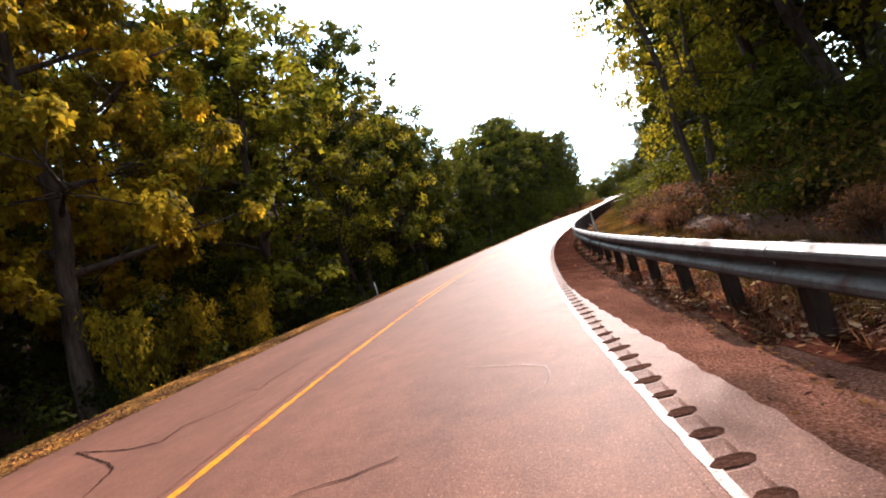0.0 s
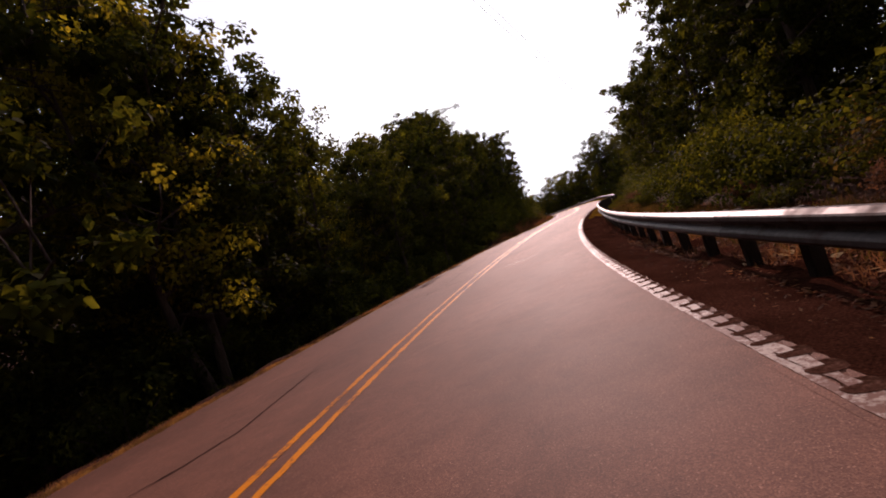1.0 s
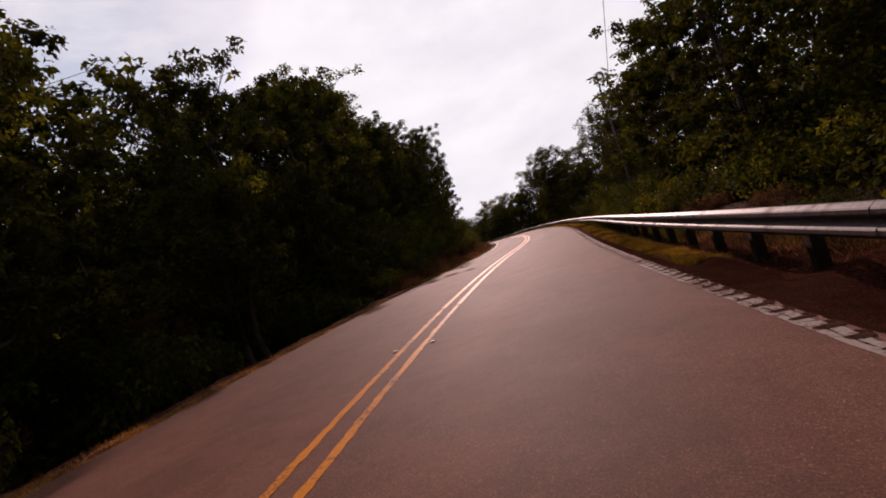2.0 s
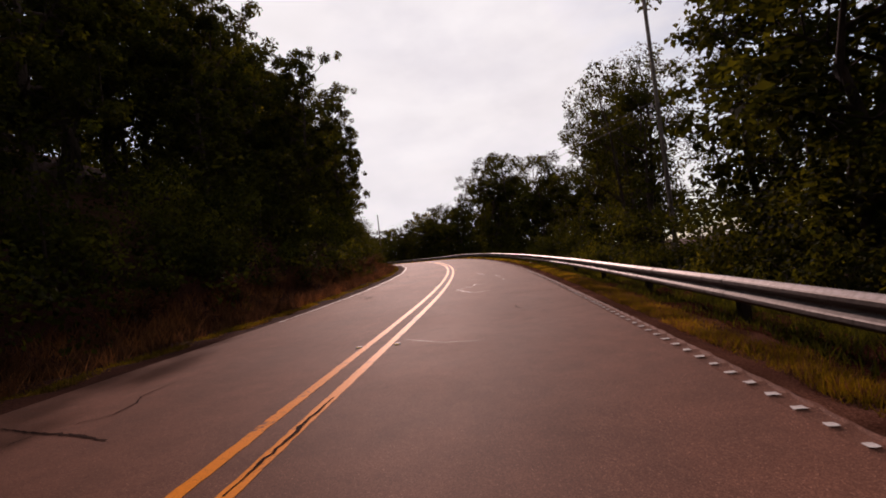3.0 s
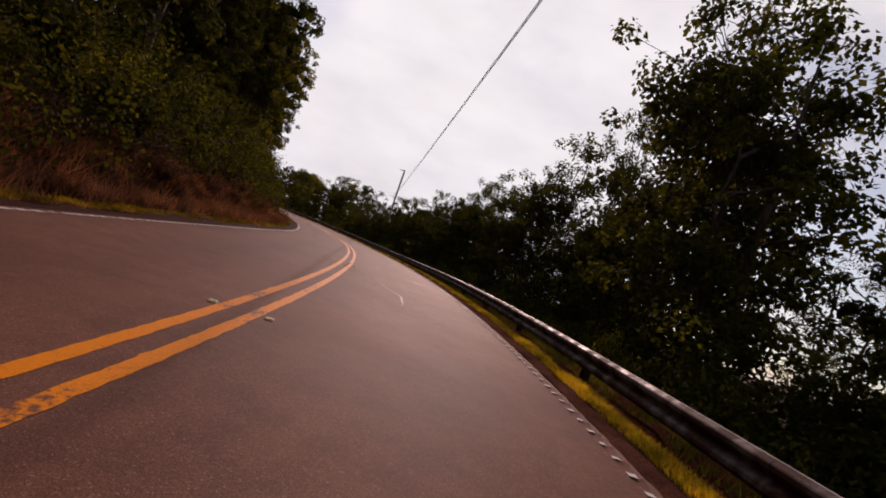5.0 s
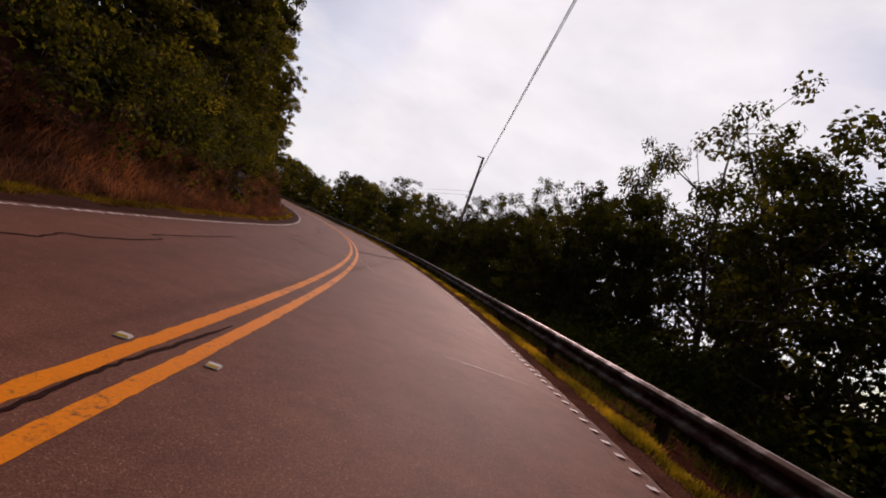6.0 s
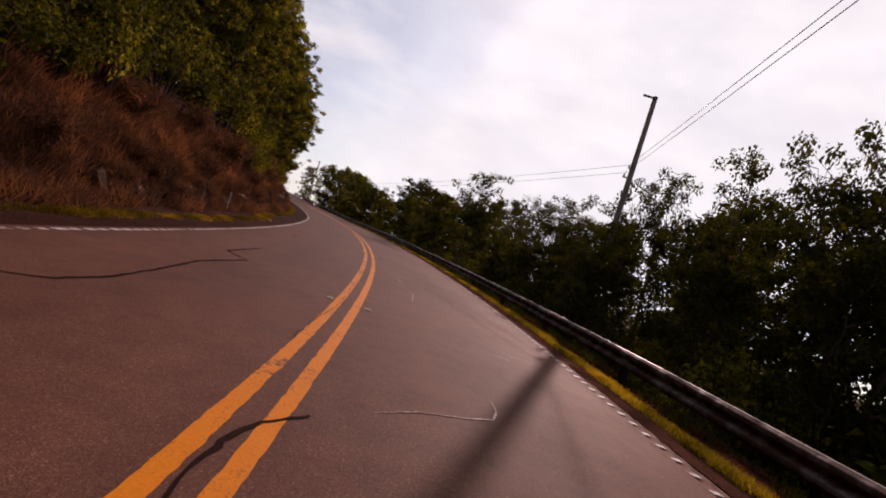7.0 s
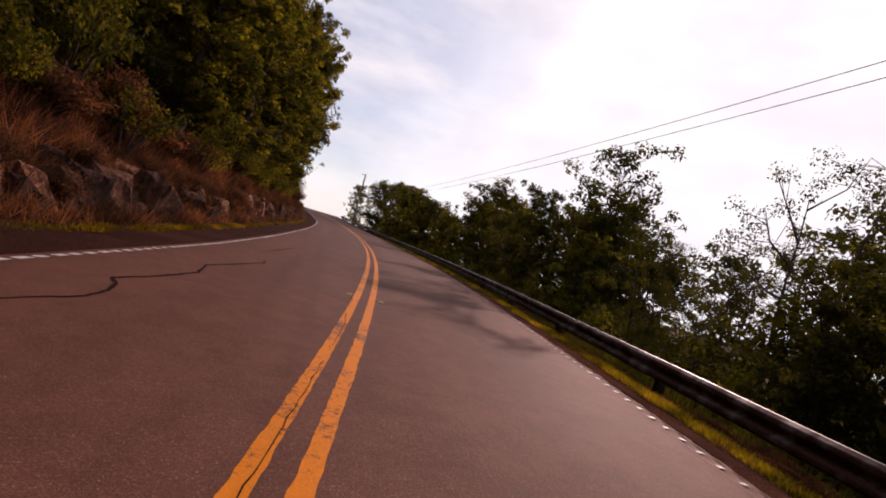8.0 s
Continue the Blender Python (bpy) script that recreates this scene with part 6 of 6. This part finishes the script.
build_grass("orange_fringe", [(10, 64, -0.04, 0.48, 4000), (64, 160, -0.58, 0.30, 1300)], 0.06, 20, "short orange-tan dry grass along the asphalt edge", TAN, 0.006)
build_grass("dry_bank_grass", [(60, 150, -0.95, 0.8, 380), (60, 150, -1.5, 1.2, 420), (100, 150, -2.2, 1.0, 420), (150, 205, -2.2, 2.1, 700), (150, 205, -1.35, 1.3, 420)], 0.42, 14, "long reddish-brown dry grass on the cut bank", BRUSH, 0.012)


# ---- rocks on the cut bank ----
def build_rock(seed):
    """A squarish quarry block, broken at the corners and split by a few flat faces."""
    rnd = random.Random(seed)
    bm = bmesh.new()
    for x in (-1, 1):
        for y in (-1, 1):
            for z in (-1, 1):
                for _ in range(2):
                    bm.verts.new((x * rnd.uniform(0.5, 1.05), y * rnd.uniform(0.5, 1.05), z * rnd.uniform(0.55, 1.05)))
    r = bmesh.ops.convex_hull(bm, input=bm.verts)
    bmesh.ops.delete(bm, geom=[g for g in r["geom_interior"] if isinstance(g, bmesh.types.BMVert)], context='VERTS')
    bmesh.ops.bevel(bm, geom=bm.edges[:], offset=0.02, segments=1, affect='EDGES')
    bmesh.ops.triangulate(bm, faces=bm.faces[:])
    for far in (0.5, 0.45):
        bmesh.ops.subdivide_edges(bm, edges=[e for e in bm.edges if e.calc_length() > far], cuts=1, use_grid_fill=True)
    bmesh.ops.triangulate(bm, faces=bm.faces[:])
    for q in bm.verts:
        k = Vector((seed * 3.1, 0, 0))
        q.co += Vector(noise.noise_vector(q.co * 1.3 + k)) * 0.10 + Vector(noise.noise_vector(q.co * 4.5 + k)) * 0.08
    me = bpy.data.meshes.new("boulder")
    bm.to_mesh(me)
    bm.free()
    me.materials.append(ROCK)
    return me


ROCKS = [build_rock(k) for k in range(8)]
rr = random.Random(9)


RUBBLE = []


def boulder(s, lat, h, size, tall=1.0):
    me = rr.choice(ROCKS)
    m = Matrix.Translation(along(s, lat, h)) @ pose(0, 0, 0, rr.uniform(-24, 24), rr.uniform(-24, 24), math.degrees(heading(s)) + rr.uniform(-40, 40)) @ Matrix.Diagonal((size * rr.uniform(0.7, 1.2), size * rr.uniform(0.8, 1.6), size * tall * rr.uniform(0.8, 1.15), 1))
    if size < 0.15:
        RUBBLE.append((me, m))
        return
    ob = new("boulder", me)
    ob.matrix_basis = m
    tagged(ob, "angular brown sandstone boulder in the roadside bank", "boulder", "rocks in the cut bank")


# a broken cut face along the foot of the bank: split blocks standing beside one another, brush in the gaps
s = 151.0
while s < 206:
    far_on = float(smooth(156, 176, s))
    if rr.random() < 0.20:
        s += rr.uniform(0.7, 1.5)
        continue
    size = rr.uniform(0.14, 0.27) + 0.18 * far_on * rr.random()
    tall = rr.uniform(1.0, 1.9)
    boulder(s, -(5.22 + rr.uniform(-0.06, 0.30)), size * tall * 0.55, size, tall)
    if rr.random() < 0.35 + 0.3 * far_on:
        up = size * tall * 1.25
        boulder(s + rr.uniform(-0.3, 0.3), -(5.45 + 0.25 * up + rr.uniform(0, 0.2)), up, size * rr.uniform(0.5, 0.9), rr.uniform(0.7, 1.3))
    for _ in range(2):
        boulder(s + rr.uniform(-0.5, 0.5), -rr.uniform(4.95, 5.2), rr.uniform(0.02, 0.2), rr.uniform(0.06, 0.145), rr.uniform(0.7, 1.3))
    s += size * rr.uniform(1.1, 1.7)
# a pale outcrop among the brush
for s, lat, h, size in ((141.9, -5.6, 0.55, 0.34), (141.5, -5.55, 1.15, 0.26), (142.6, -5.6, 0.4, 0.3), (140.4, -5.6, 0.8, 0.2)):
    boulder(s, lat, h, size, 1.2)
# stones lying loose below it
for k in range(40):
    s = rr.uniform(112, 198)
    lat = -rr.uniform(4.75, 5.2)
    boulder(s, lat, float(rise(s, lat)) + 0.0, rr.uniform(0.04, 0.11))


def build_rubble():
    """The small stones between the boulders, joined."""
    V, Fc, n = [], [], 0
    for me, m in RUBBLE:
        co = np.empty(len(me.vertices) * 3)
        me.vertices.foreach_get("co", co)
        M = np.array(m)
        V.append(co.reshape(-1, 3) @ M[:3, :3].T + M[:3, 3])
        t = np.empty(len(me.polygons) * 3, np.int32)
        me.polygons.foreach_get("vertices", t)
        Fc.append(t.reshape(-1, 3) + n)
        n += len(me.vertices)
    tagged(new("rubble", cloud_mesh("rubble", np.concatenate(V), np.concatenate(Fc), ROCK)), "small broken brown stones between the boulders", "rubble", kind="stuff")


build_rubble()


# ---- utility poles and wires ----
def build_pole(at, top, girth=1.0, spare=0.0):
    e = tagged(new("utility_pole"), "weathered wooden utility pole with a side bracket and wires", "utility pole", "utility poles")
    e.location = at
    H = top - at[2]
    vs, fs = [], []
    tube(vs, fs, [Vector((0, 0, -0.5)), Vector((0.02, 0, H * 0.5)), Vector((0, 0, H + spare))], [0.17 * girth, 0.145 * girth, 0.11 * girth], 12)
    vs.append(Vector((0, 0, H + spare + 0.02)))
    m = len(vs) - 1
    fs += [(m - 12 + i, m - 12 + (i + 1) % 12, m) for i in range(12)]
    mesh_object("shaft", vs, fs, POLE_WOOD, e, True)
    bm = bmesh.new()
    bmesh.ops.create_cube(bm, size=1)
    bmesh.ops.scale(bm, vec=(0.34, 0.05, 0.06), verts=bm.verts)
    bmesh.ops.translate(bm, vec=(-0.13, 0.14, H - 4.09), verts=bm.verts)
    bracket = part("bracket", bm, POLE_WOOD, e)
    for x, z in ((-0.14, H - 3.55), (-0.24, H - 3.97)):
        bm = bmesh.new()
        bmesh.ops.create_cone(bm, cap_ends=True, segments=10, radius1=0.055, radius2=0.03, depth=0.16)
        bmesh.ops.translate(bm, vec=(x, 0.14, z), verts=bm.verts)
        part("insulator", bm, PLASTIC, bracket, "pale grey insulator")
    bm = bmesh.new()
    bmesh.ops.create_cube(bm, size=1)
    bmesh.ops.scale(bm, vec=(0.62, 0.09, 0.08), verts=bm.verts)
    bmesh.ops.bevel(bm, geom=bm.edges[:], offset=0.012, segments=1, affect='EDGES')
    bmesh.ops.translate(bm, vec=(-0.30, -0.12, H + spare - 0.12), verts=bm.verts)
    part("top_arm", bm, POLE_WOOD, e, "short wooden arm at the top")
    return e


def build_wire(a, b, sag, girth):
    a, b = Vector(a), Vector(b)
    vs, fs = [], []
    pts = []
    for k in range(41):
        u = k / 40
        p = a.lerp(b, u)
        p.z -= sag * 4 * u * (1 - u)
        pts.append(p)
    tube(vs, fs, pts, [girth] * 41, 5)
    return tagged(mesh_object("overhead_wire", vs, fs, WIRE), "thin black overhead wire slung between utility poles", "wire", "overhead wires")


POLES = [((-14.0, -4.0, -2.0), 17.8), ((30.95, 70.3, -0.6), 11.6), ((37.3, 158.8, 0.2), 15.5), ((-5.2, 226.4, 0.0), 15.9)]
for n, (at, top) in enumerate(POLES):
    build_pole(at, top, *((0.6, 1.4) if n == 1 else (1.0, 0.0)))
for (a, ta), (b, tb), sag in zip(POLES, POLES[1:], (0.9, 0.55, 1.15)):
    for drop, x in ((3.55, -0.14), (3.97, -0.24)):
        build_wire((a[0] + x, a[1] + 0.14, ta - drop + 0.1), (b[0] + x, b[1] + 0.14, tb - drop + 0.1), sag, 0.006 if a[1] < 0 else 0.010)


# ---- small roadside things ----
def build_marker_post(s, lat):
    e = tagged(new("marker_post"), "short pale marker post at the road's edge", "marker post", "marker posts")
    e.location = tuple(along(s, lat, float(rise(s, lat)) - 0.05))
    bm = bmesh.new()
    bmesh.ops.create_cube(bm, size=1)
    bmesh.ops.scale(bm, vec=(0.06, 0.02, 0.6), verts=bm.verts)
    bmesh.ops.translate(bm, vec=(0, 0, 0.37), verts=bm.verts)
    bmesh.ops.bevel(bm, geom=bm.edges[:], offset=0.008, segments=2, affect='EDGES')
    part("stake", bm, PLASTIC, e)
    return e


build_marker_post(17.0, -4.6)
build_marker_post(157.5, -4.75)


def build_scrap(s, lat, h, turn):
    """A torn, folded piece of pale plastic caught in the grass."""
    e = tagged(new("plastic_scrap"), "torn pale plastic scrap caught in the grass below the guardrail", "litter", "scraps in the grass")
    e.matrix_basis = Matrix.Translation(along(s, lat, h)) @ pose(0, 0, 0, 35, 10, turn)
    bm = bmesh.new()
    rim = [(-0.13, -0.035, 0.0), (-0.04, -0.055, 0.03), (0.07, -0.04, 0.01), (0.14, -0.02, 0.035), (0.12, 0.03, 0.05), (0.03, 0.045, 0.02), (-0.06, 0.035, 0.055), (-0.12, 0.03, 0.03)]
    top = [bm.verts.new(p) for p in rim]
    for q in ((0, 1, 6, 7), (1, 2, 5, 6), (2, 3, 4, 5)):
        bm.faces.new([top[k] for k in q])
    bmesh.ops.solidify(bm, geom=bm.faces[:], thickness=0.006)
    part("sheet", bm, PLASTIC, e)


for s, lat, h, turn in ((88.9, 4.56, -0.03, 70), (85.7, 4.55, -0.04, 100)):
    build_scrap(s, lat, h, turn)


def build_snag():
    e = tagged(new("dead_trunk"), "pale broken dead tree trunk behind the guardrail", "dead tree")
    e.location = tuple(along(12.5, 4.95, float(rise(12.5, 4.95)) - 0.1))
    vs, fs = [], []
    tube(vs, fs, [Vector((0.01, -0.03, 0)), Vector((0.02, 0, 0.45)), Vector((-0.01, 0.03, 0.9)), Vector((-0.01, 0.05, 1.3))], [0.042, 0.038, 0.033, 0.026], 9)
    tube(vs, fs, [Vector((-0.02, 0.03, 0.72)), Vector((-0.16, 0.05, 0.88))], [0.02, 0.009], 6)
    mesh_object("bole", vs, fs, PALE_BARK, e, True)


build_snag()
build_dashes()
build_grooves()
